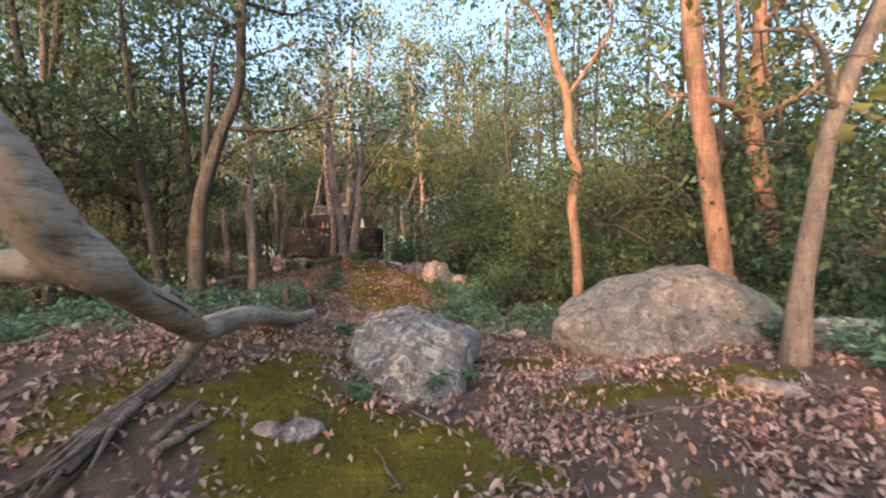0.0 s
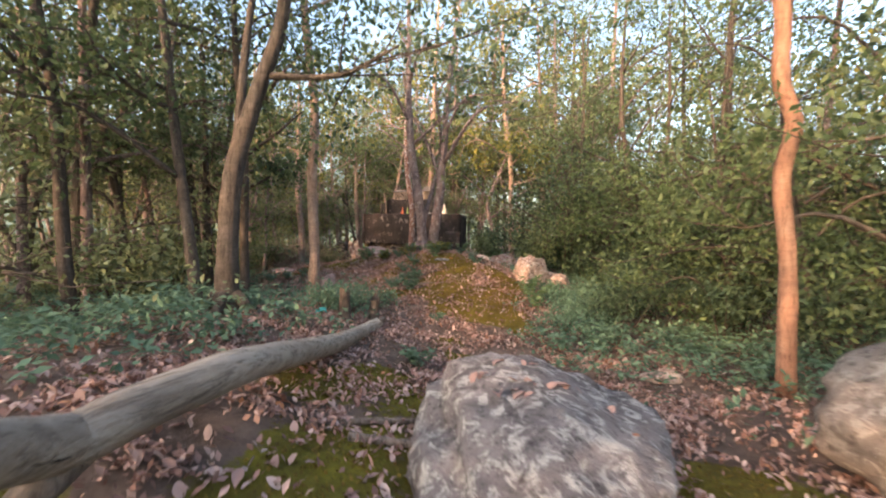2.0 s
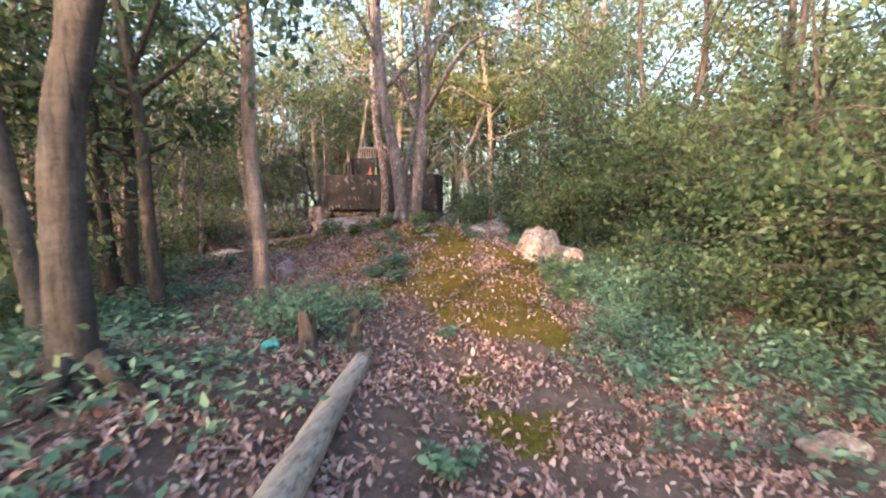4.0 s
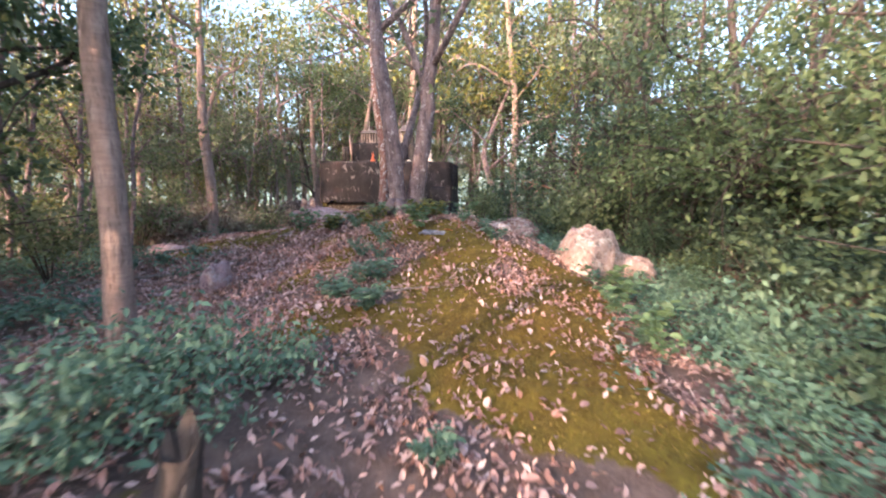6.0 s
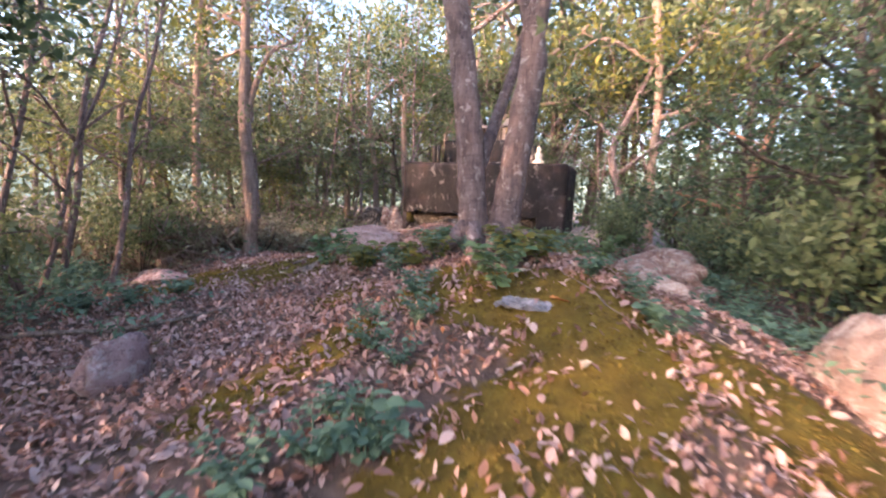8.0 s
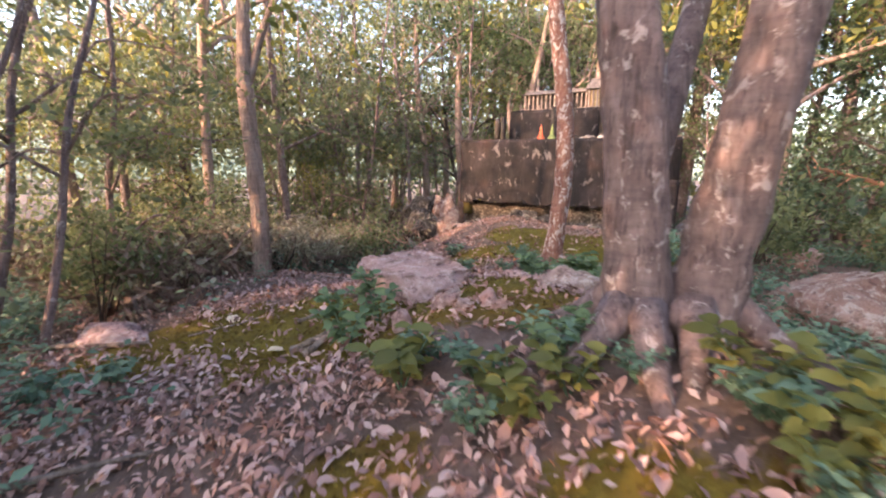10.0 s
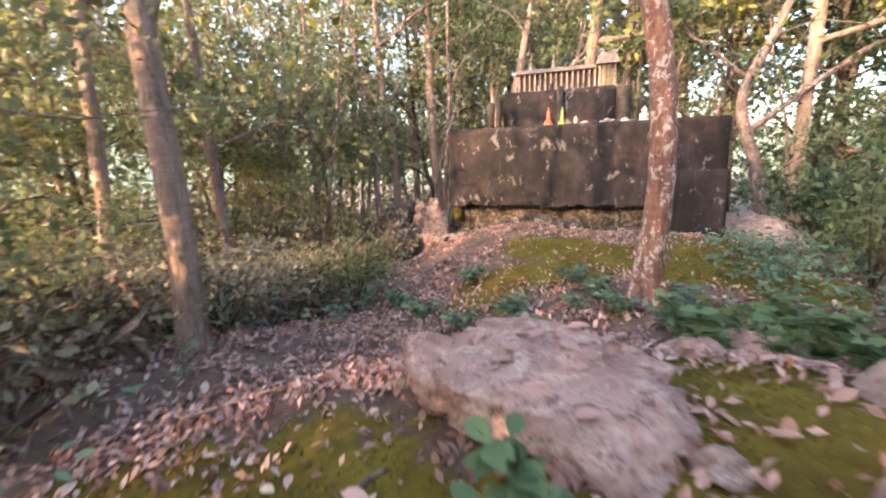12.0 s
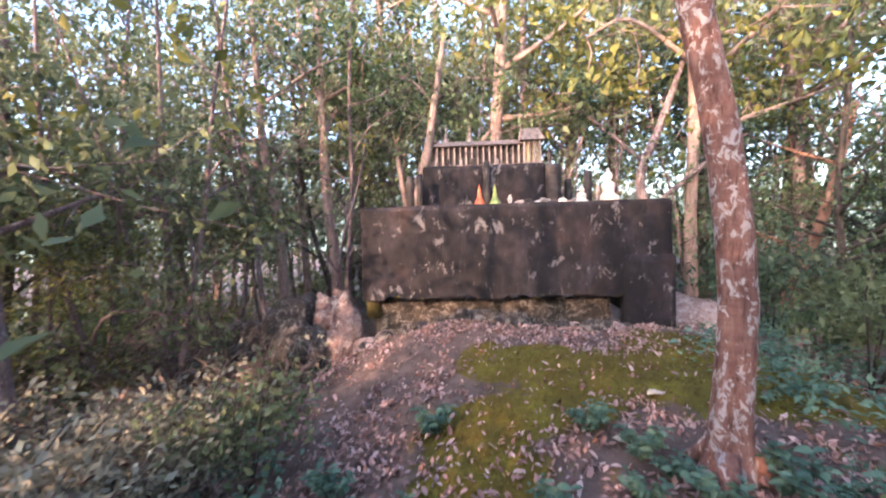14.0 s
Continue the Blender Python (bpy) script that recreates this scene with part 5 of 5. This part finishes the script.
def stick(x, y, length, turn, r, seed, label="dry fallen stick on the ground", lift=0.03):
    rng = random.Random(seed)
    d = Vector((math.cos(radians(turn)), math.sin(radians(turn)), 0))
    pts = []
    for k in range(6):
        q = Vector((x, y, 0)) + d * length * (k / 5 - 0.5) + Vector((-d.y, d.x, 0)) * rng.uniform(-0.04, 0.04) * length
        pts.append(on_ground(q.x, q.y, lift + r))
    v, f = tube(curve_points(pts, 3), spread([r, r * 0.9, r * 0.5], 16), 7, 0.12, seed)
    tagged(new("stick", mesh_of("stick", v, f, WOOD_SPLIT, True)), label, "stick", "fallen sticks")


for n, (x, y, length, turn, r) in enumerate([(-0.1, 9.75, 1.3, 14, 0.018), (-4.3, 10.9, 2.6, 40, 0.03), (-3.9, 14.2, 0.35, 20, 0.03), (3.5, 0.9, 0.7, -40, 0.012), (3.3, 0.2, 0.5, 120, 0.008), (2.4, 2.6, 0.9, 30, 0.03),
                                             (2.1, 2.9, 0.7, 60, 0.025), (1.9, 0.35, 0.5, 95, 0.03), (2.05, 0.2, 0.45, 80, 0.03), (0.9, 12.4, 1.1, -30, 0.01), (-4.5, 12.9, 0.7, 50, 0.01), (-5.6, 12.1, 1.4, 25, 0.03),
                                             (-4.6, 15.4, 0.6, 110, 0.02), (-4.9, 13.9, 0.8, 60, 0.012), (5.2, 1.0, 0.8, 10, 0.012), (-3.7, 13.3, 0.4, 75, 0.02), (7.0, 2.4, 0.9, -20, 0.02), (0.45, 12.05, 0.9, -40, 0.006), (-3.4, 10.6, 0.9, 60, 0.016), (-1.2, 8.6, 0.6, 100, 0.01), (-5.2, 15.2, 0.9, 20, 0.012), (-4.3, 14.9, 0.7, 140, 0.009), (1.3, 5.4, 0.5, 30, 0.008), (4.1, 0.3, 0.4, 60, 0.007)]):
    stick(x, y, length, turn, r, n)


# ---- altar ----
CONCRETE = Mat("mouldy_concrete", 0.9)
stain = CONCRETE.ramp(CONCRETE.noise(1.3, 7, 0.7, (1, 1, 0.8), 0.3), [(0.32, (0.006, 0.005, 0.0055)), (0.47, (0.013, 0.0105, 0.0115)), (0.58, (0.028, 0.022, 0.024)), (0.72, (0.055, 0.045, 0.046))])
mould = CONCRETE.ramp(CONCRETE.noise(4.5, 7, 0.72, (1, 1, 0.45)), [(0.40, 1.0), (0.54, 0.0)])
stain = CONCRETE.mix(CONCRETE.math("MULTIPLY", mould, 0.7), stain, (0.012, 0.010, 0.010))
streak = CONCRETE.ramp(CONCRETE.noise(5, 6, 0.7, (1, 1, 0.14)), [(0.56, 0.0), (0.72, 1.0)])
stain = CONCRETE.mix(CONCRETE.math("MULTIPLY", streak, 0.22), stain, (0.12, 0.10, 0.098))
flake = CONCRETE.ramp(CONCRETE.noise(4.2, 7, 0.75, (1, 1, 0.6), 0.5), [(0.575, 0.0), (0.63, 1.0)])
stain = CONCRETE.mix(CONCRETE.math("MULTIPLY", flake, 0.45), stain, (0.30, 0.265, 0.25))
level = CONCRETE.node("ShaderNodeSeparateXYZ")
CONCRETE.link(CONCRETE.coords(), level.inputs[0])
foot = CONCRETE.math("ADD", level.outputs["Z"], CONCRETE.math("MULTIPLY", CONCRETE.noise(3.2, 6, 0.7), 1.4))
stain = CONCRETE.mix(CONCRETE.math("MULTIPLY", CONCRETE.math("LESS_THAN", foot, 1.57), CONCRETE.math("MULTIPLY", CONCRETE.math("LESS_THAN", level.outputs["X"], 4.24), 0.8)), stain, (0.065, 0.055, 0.012))
# broad warm blotches: the orange sunlight on the wall, put into its colour
warm_tint = CONCRETE.ramp(CONCRETE.noise(0.9, 3, 0.5), [(0.55, 0.0), (0.7, 1.0)])
CONCRETE.color(CONCRETE.mix(CONCRETE.math("MULTIPLY", warm_tint, 0.22), stain, (0.15, 0.075, 0.05)))
CONCRETE.bump(CONCRETE.math("ADD", CONCRETE.noise(12, 6, 0.7), CONCRETE.noise(60, 4)), 0.6, 0.02)
CONCRETE = CONCRETE.mat
STUCCO = plain_material("old_grey_stucco", (0.13, 0.10, 0.09), (0.31, 0.255, 0.23), 9, 0.85, 0.5)
ROOFING = plain_material("lichened_grey_roofing", (0.09, 0.07, 0.062), (0.22, 0.175, 0.155), 14, 0.9, 0.6)
OCHRE = plain_material("faded_ochre_paint", (0.25, 0.17, 0.09), (0.42, 0.31, 0.17), 12, 0.8, 0.3)
PALE = plain_material("weathered_pale_plaster", (0.40, 0.34, 0.29), (0.62, 0.55, 0.47), 14, 0.75, 0.3)
RED_PAINT = plain_material("faded_red_paint", (0.42, 0.07, 0.03), (0.62, 0.16, 0.07), 12, 0.6, 0.2)
GREEN_PAINT = plain_material("faded_green_paint", (0.10, 0.16, 0.05), (0.25, 0.30, 0.10), 12, 0.6, 0.2)
SOOT_AND_SHADE = plain_material("sooty_and_shade_dark_concrete", (0.022, 0.019, 0.018), (0.06, 0.05, 0.046), 6, 0.9, 0.5)
MOSSY = plain_material("moss_on_concrete", (0.05, 0.042, 0.01), (0.13, 0.11, 0.02), 10, 0.95, 0.8)
ALTAR = Matrix.Translation((-6.72, 20.575, 0)) @ pose(0, 0, 0, 0, 0, 5.5)
BASE_Z = 0.88


def altar_wall():
    """The stepped concrete altar: a lower terrace, an upper step and a corner pier, on rubble."""
    ob = new("stepped_altar")
    ob.matrix_basis = ALTAR
    rng = random.Random(3)

    def slab(name, lo, hi, mat, label="", bevel=0.025, cuts=10, rough=0.012, ragged=0.0):
        bm = bmesh.new()
        block(bm, lo, hi, bevel)
        bmesh.ops.subdivide_edges(bm, edges=[e for e in bm.edges if e.calc_length() > 0.3], cuts=cuts, use_grid_fill=True)
        for v in bm.verts:
            if ragged and v.co.z < lo[2] + 0.05:
                v.co.z += ragged * (0.5 + noise.noise(Vector((v.co.x * 2.6, v.co.y, 4))) + 0.6 * noise.noise(Vector((v.co.x * 8, v.co.y, 7))))
            v.co += Vector(noise.noise_vector(v.co * 2.3)) * rough + Vector(noise.noise_vector(v.co * 9)) * rough * 0.4
        return part(name, bm, mat, ob, label, True)

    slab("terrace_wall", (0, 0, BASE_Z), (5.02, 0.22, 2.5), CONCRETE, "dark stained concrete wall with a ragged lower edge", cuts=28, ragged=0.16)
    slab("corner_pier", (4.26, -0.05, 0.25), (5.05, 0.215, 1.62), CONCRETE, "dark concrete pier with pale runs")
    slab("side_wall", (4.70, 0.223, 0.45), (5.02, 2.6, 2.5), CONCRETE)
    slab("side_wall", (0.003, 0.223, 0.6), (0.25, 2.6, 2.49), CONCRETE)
    slab("terrace_floor", (0.253, 0.223, 2.32), (4.697, 2.6, 2.47), SOOT_AND_SHADE)
    # rubble footing whose dark colour also carries the shade of the hollow
    slab("foundation", (0.12, 0.30, -0.2), (4.2, 0.7, 1.05), ROCK_DARK, "mossy rubble footing darkened for the shaded hollow under the wall", 0.06, 22, 0.12)
    slab("upper_step", (0.95, 0.95, 2.473), (3.2, 2.2, 3.28), CONCRETE, "soot-dark upper step with sun-warm tint in its colour")
    slab("step_pier", (3.203, 0.98, 2.473), (3.5, 1.5, 3.26), SOOT_AND_SHADE)
    for lo, hi in (((0.72, 0.5, 2.473), (0.84, 0.62, 3.05)), ((0.90, 0.46, 2.473), (1.0, 0.56, 3.08)), ((2.08, 0.82, 2.473), (2.20, 0.94, 3.32)), ((3.86, 0.75, 2.473), (3.98, 0.87, 3.08)), ((3.62, 1.25, 2.473), (3.74, 1.37, 3.0))):
        slab("post", lo, hi, SOOT_AND_SHADE, "square soot-black post", 0.012, 2, 0.006)
    return tagged(ob, "weathered stepped concrete altar streaked with black mould", "altar")


altar_wall()


def spirit_house(name, x, y, z, w, d, h, tall, mat, label, posts):
    """A small shrine house: body, row of posts, steep shingled roof with a finial."""
    ob = new(name)
    ob.matrix_basis = ALTAR @ Matrix.Translation((x, y, z))
    bm = bmesh.new()
    block(bm, (-w / 2, -d / 2, 0), (w / 2, d / 2, 0.06), 0.01)
    part("plinth", bm, STUCCO, ob)
    bm = bmesh.new()
    block(bm, (-w / 2 + 0.05, -d / 2 + 0.08, 0.062), (w / 2 - 0.05, d / 2 - 0.02, h), 0.008)
    # the long house's body is coloured dark for the shade between its posts
    part("body", bm, SOOT_AND_SHADE if posts > 6 else mat, ob)
    for k in range(posts):
        px = -w / 2 + 0.03 + (w - 0.06) * k / (posts - 1)
        bm = bmesh.new()
        block(bm, (px - 0.016, -d / 2 + 0.005, 0.062), (px + 0.016, -d / 2 + 0.037, h), 0.004)
        part("post", bm, STUCCO, ob)
    tiers = 5
    for k in range(tiers):
        t0, t1 = k / tiers, (k + 1) / tiers
        o = 0.05
        a, b = (d / 2 + o) * (1 - t0 * 0.95), (d / 2 + o) * (1 - t1 * 0.95) + 0.012
        bm = bmesh.new()
        bottom = [bm.verts.new((sx * (w / 2 + o - 0.02 * k), sy * a, h + tall * t0 + 0.003)) for sx, sy in ((-1, -1), (1, -1), (1, 1), (-1, 1))]
        upper = [bm.verts.new((sx * (w / 2 + o - 0.02 * k), sy * b, h + tall * t1)) for sx, sy in ((-1, -1), (1, -1), (1, 1), (-1, 1))]
        bm.faces.new(bottom[::-1]), bm.faces.new(upper)
        for i in range(4):
            bm.faces.new((bottom[i], bottom[(i + 1) % 4], upper[(i + 1) % 4], upper[i]))
        part("roof_course", bm, ROOFING, ob)
    for sx in (-1, 1):
        v, f = tube([(sx * w / 2 * 0.9, 0, h + tall * 0.9), (sx * (w / 2 + 0.02), 0, h + tall + 0.05), (sx * (w / 2 - 0.01), 0, h + tall + 0.13)], [0.018, 0.014, 0.003], 6)
        under("finial", mesh_of("finial", v, f, ROOFING, True), ob)
    return tagged(ob, label, "spirit house", "spirit houses on the altar")


spirit_house("spirit_house", 2.05, 1.62, 3.285, 1.75, 0.5, 0.42, 0.13, STUCCO, "long grey spirit house with a row of thin posts", 16)
spirit_house("spirit_house", 3.02, 1.42, 3.285, 0.36, 0.36, 0.46, 0.26, OCHRE, "narrow ochre spirit house with a peaked roof", 4)


def turned(name, x, y, z, profile, mat, label, category, group="figures on the altar", squash=1.0, turn=0.0, sides=16):
    """A small round figure turned from a profile of (radius, height)."""
    verts, faces = [], []
    for r, h in profile:
        verts += [(r * math.cos(2 * math.pi * k / sides), r * squash * math.sin(2 * math.pi * k / sides), h) for k in range(sides)]
    for n in range(len(profile) - 1):
        for k in range(sides):
            a, b = n * sides + k, n * sides + (k + 1) % sides
            faces.append((a, b, b + sides, a + sides))
    faces += [tuple(range(sides))[::-1], tuple(range(len(verts) - sides, len(verts)))]
    ob = new(name, mesh_of(name, verts, faces, mat, True))
    ob.matrix_basis = ALTAR @ Matrix.Translation((x, y, z)) @ pose(0, 0, 0, 0, 0, turn)
    return tagged(ob, label, category, group)


SITTING = [(0.16, 0), (0.17, 0.03), (0.165, 0.08), (0.11, 0.11), (0.095, 0.16), (0.115, 0.25), (0.10, 0.30), (0.045, 0.33), (0.042, 0.35), (0.068, 0.38), (0.072, 0.42), (0.055, 0.46), (0.03, 0.485), (0.016, 0.52), (0.004, 0.55)]
STANDING = [(0.05, 0), (0.052, 0.02), (0.03, 0.05), (0.034, 0.12), (0.045, 0.2), (0.03, 0.23), (0.03, 0.26), (0.022, 0.29), (0.004, 0.31)]
DANCER = [(0.105, 0), (0.10, 0.02), (0.075, 0.09), (0.035, 0.16), (0.04, 0.21), (0.02, 0.235), (0.03, 0.27), (0.022, 0.295), (0.012, 0.33), (0.003, 0.38)]
SPIRE = [(0.15, 0), (0.15, 0.3), (0.17, 0.32), (0.16, 0.36), (0.12, 0.4), (0.125, 0.44), (0.085, 0.52), (0.09, 0.55), (0.055, 0.64), (0.058, 0.67), (0.03, 0.76), (0.012, 0.86), (0.004, 0.98)]
for x in (1.35, 1.85, 2.9):
    turned("spire", x, 2.03, 3.283, SPIRE, STUCCO, "weathered grey tiered spire behind the spirit houses", "spire", "spires on the altar", sides=12)
turned("statue", 4.14, 0.36, 2.505, SITTING, PALE, "pale plaster seated statue on the altar's edge", "statue", squash=0.75)
turned("statue", 3.70, 0.36, 2.475, [(r * 0.72, h * 0.55) for r, h in SITTING], PALE, "small stained plaster seated statue", "statue", squash=0.8)
turned("statue", 3.95, 0.30, 2.475, STANDING, STUCCO, "small grey standing figurine", "figurine")
turned("statue", 1.99, 0.32, 2.475, DANCER, RED_PAINT, "small red-skirted figurine on the altar", "figurine")
turned("statue", 2.25, 0.34, 2.475, DANCER, GREEN_PAINT, "small green and gold figurine on the altar", "figurine")
turned("statue", 2.5, 0.3, 2.475, [(r * 0.9, h * 0.6) for r, h in STANDING], PALE, "small pale figurine with a broken head", "figurine")
turned("statue", 3.34, 1.25, 3.265, [(r, h * 1.0) for r, h in STANDING], SOOT_AND_SHADE, "dark standing figurine on the upper step", "figurine")
for n, (x, y, s) in enumerate([(2.65, 0.3, 0.06), (2.8, 0.36, 0.07), (2.95, 0.3, 0.055), (3.08, 0.38, 0.08), (3.22, 0.3, 0.06), (3.38, 0.36, 0.07), (3.5, 0.28, 0.05), (2.72, 0.5, 0.07), (3.15, 0.52, 0.07)]):
    bm = bmesh.new()
    bmesh.ops.create_icosphere(bm, subdivisions=2, radius=s)
    for v in bm.verts:
        v.co = Vector((v.co.x * 1.5, v.co.y, v.co.z * 0.8)) + Vector(noise.noise_vector(v.co * 14 + Vector((n, 0, 0)))) * s * 0.5
    me = bpy.data.meshes.new("broken_figurine")
    bm.to_mesh(me)
    bm.free()
    me.materials.append((STUCCO, SOOT_AND_SHADE, PALE)[n % 3])
    ob = new("broken_figurine", me)
    ob.matrix_basis = ALTAR @ Matrix.Translation((x, y, 2.475 + s * 0.7)) @ pose(0, 0, 0, 0, 0, n * 47)
    tagged(ob, "broken figurine lying on the altar", "figurine", "broken figurines")
for n, (x, y, s) in enumerate([(1.2, 1.1, 0.09), (1.42, 1.15, 0.11), (1.68, 1.08, 0.08), (1.9, 1.15, 0.1), (2.35, 1.1, 0.08), (2.6, 1.12, 0.09)]):
    turned("statue", x, y, 3.283, [(r * s / 0.13, h * s / 0.2) for r, h in STANDING], (STUCCO, SOOT_AND_SHADE)[n % 2], "small weathered figurine before the spirit houses", "figurine", squash=1.4, turn=n * 30)


# ---- small things ----
def crumpled_bag():
    m = plain_material("pale_grey_plastic", (0.07, 0.068, 0.08), (0.25, 0.24, 0.27), 9, 0.35, 0.4)
    bm = bmesh.new()
    bmesh.ops.create_icosphere(bm, subdivisions=4, radius=0.16)
    for v in bm.verts:
        w = Vector(noise.noise_vector(v.co * 13)) * 0.05 + Vector(noise.noise_vector(v.co * 30)) * 0.02
        v.co = Vector((v.co.x * 1.3, v.co.y * 0.8, v.co.z * 0.16)) + w * 0.7
    me = bpy.data.meshes.new("plastic_bag")
    bm.to_mesh(me)
    bm.free()
    me.materials.append(m)
    ob = new("plastic_bag", me)
    ob.matrix_basis = Matrix.Translation(on_ground(-0.02, 11.72, 0.035)) @ pose(0, 0, 0, 0, 0, 25)
    tagged(ob, "crumpled pale grey plastic bag on the moss", "litter")


def broad_leaf(x, y, size, turn, mat, label):
    rng = np.random.RandomState(int(turn) + 3)
    ob = new("fallen_leaf", leaves_mesh("fallen_leaf", mat, np.zeros((1, 3)), size, rng, 0.0, 0.75, 0.9, np.array([[1.0, 0.2, 0.0]]), True))
    ob.matrix_basis = Matrix.Translation(on_ground(x, y, 0.05)) @ pose(0, 0, 0, 0, 0, turn)
    tagged(ob, label, "leaf", "large fallen leaves")


crumpled_bag()
ORANGE_LEAF = plain_material("orange_dry_leaf", (0.42, 0.12, 0.03), (0.62, 0.22, 0.06), 20, 0.6, 0.3)
TAN_LEAF = plain_material("tan_dry_leaf", (0.42, 0.30, 0.20), (0.62, 0.50, 0.36), 20, 0.6, 0.3)
broad_leaf(0.2, 11.85, 0.15, 40, ORANGE_LEAF, "large orange dry leaf on the moss")
for n, (x, y) in enumerate([(-4.1, 13.3), (-3.5, 12.7), (-4.6, 13.0), (4.4, 1.2), (2.2, 0.1), (0.5, 11.2), (-0.2, 12.2), (-3.4, 17.2), (-2.9, 18.0)]):
    broad_leaf(x, y, 0.11 + 0.02 * (n % 3), n * 71, TAN_LEAF, "large pale tan dry leaf on the moss")
for n, (x, y, length, turn) in enumerate([(-3.22, 12.9, 0.32, 70), (-3.14, 12.8, 0.26, 85), (-3.27, 12.78, 0.2, 50)]):
    stick(x, y, length, turn, 0.028, 40 + n, "broken pale rotten wood lying on the moss")


def plastic_scrap():
    m = Mat("turquoise_plastic", 0.35)
    m.color(m.ramp(m.noise(9), [(0.3, (0.03, 0.26, 0.24)), (0.7, (0.10, 0.45, 0.40))]))
    n = 9
    verts = [(0.24 * (i / (n - 1) - 0.5), 0.16 * (j / (n - 1) - 0.5), 0.09 * noise.noise(Vector((i * 0.6, j * 0.6, 3))) + 0.05 * (1 - ((i - 4) / 4) ** 2)) for j in range(n) for i in range(n)]
    faces = [(j * n + i, j * n + i + 1, (j + 1) * n + i + 1, (j + 1) * n + i) for j in range(n - 1) for i in range(n - 1)]
    ob = new("plastic_scrap", mesh_of("plastic_scrap", verts, faces, m.mat, True))
    mod = ob.modifiers.new("thickness", "SOLIDIFY")
    mod.thickness = 0.004
    ob.matrix_basis = Matrix.Translation(on_ground(-0.42, 6.1, 0.06)) @ pose(0, 0, 0, 20, -15, 30) @ Matrix.Scale(0.72, 4)
    tagged(ob, "crumpled turquoise plastic scrap among plants", "litter")


plastic_scrap()


def leaves_on(boulder, count, reach, seed):
    """Dry leaves caught on top of a boulder."""
    bpy.context.view_layer.update()
    rng = np.random.RandomState(seed)
    for n in range(count):
        x, y = rng.normal(size=2) * reach
        hit, place, normal, _ = boulder.ray_cast(Vector((float(x), float(y), 4)), Vector((0, 0, -1)))
        if hit and normal.z > 0.6:
            ob = new("fallen_leaf", leaves_mesh("fallen_leaf", LITTER, np.zeros((1, 3)), 0.085, rng, 0.0, 0.55, 0.9, np.array([[1.0, 0.3, 0.0]]), True))
            p = boulder.matrix_world @ place
            ob.matrix_basis = Matrix.Translation(p + Vector((0, 0, 0.012))) @ normal.to_track_quat("Z", "Y").to_matrix().to_4x4() @ pose(0, 0, 0, 0, 0, float(rng.uniform(0, 360)))
            tagged(ob, "curled red-brown dry leaf on the boulder", "leaf", "dry leaves on the boulder")


leaves_on(BOULDER, 22, 0.2, 91)
leaves_on(PINK_ROCK, 24, 0.3, 92)
leaves_on(DOME, 22, 0.6, 93)
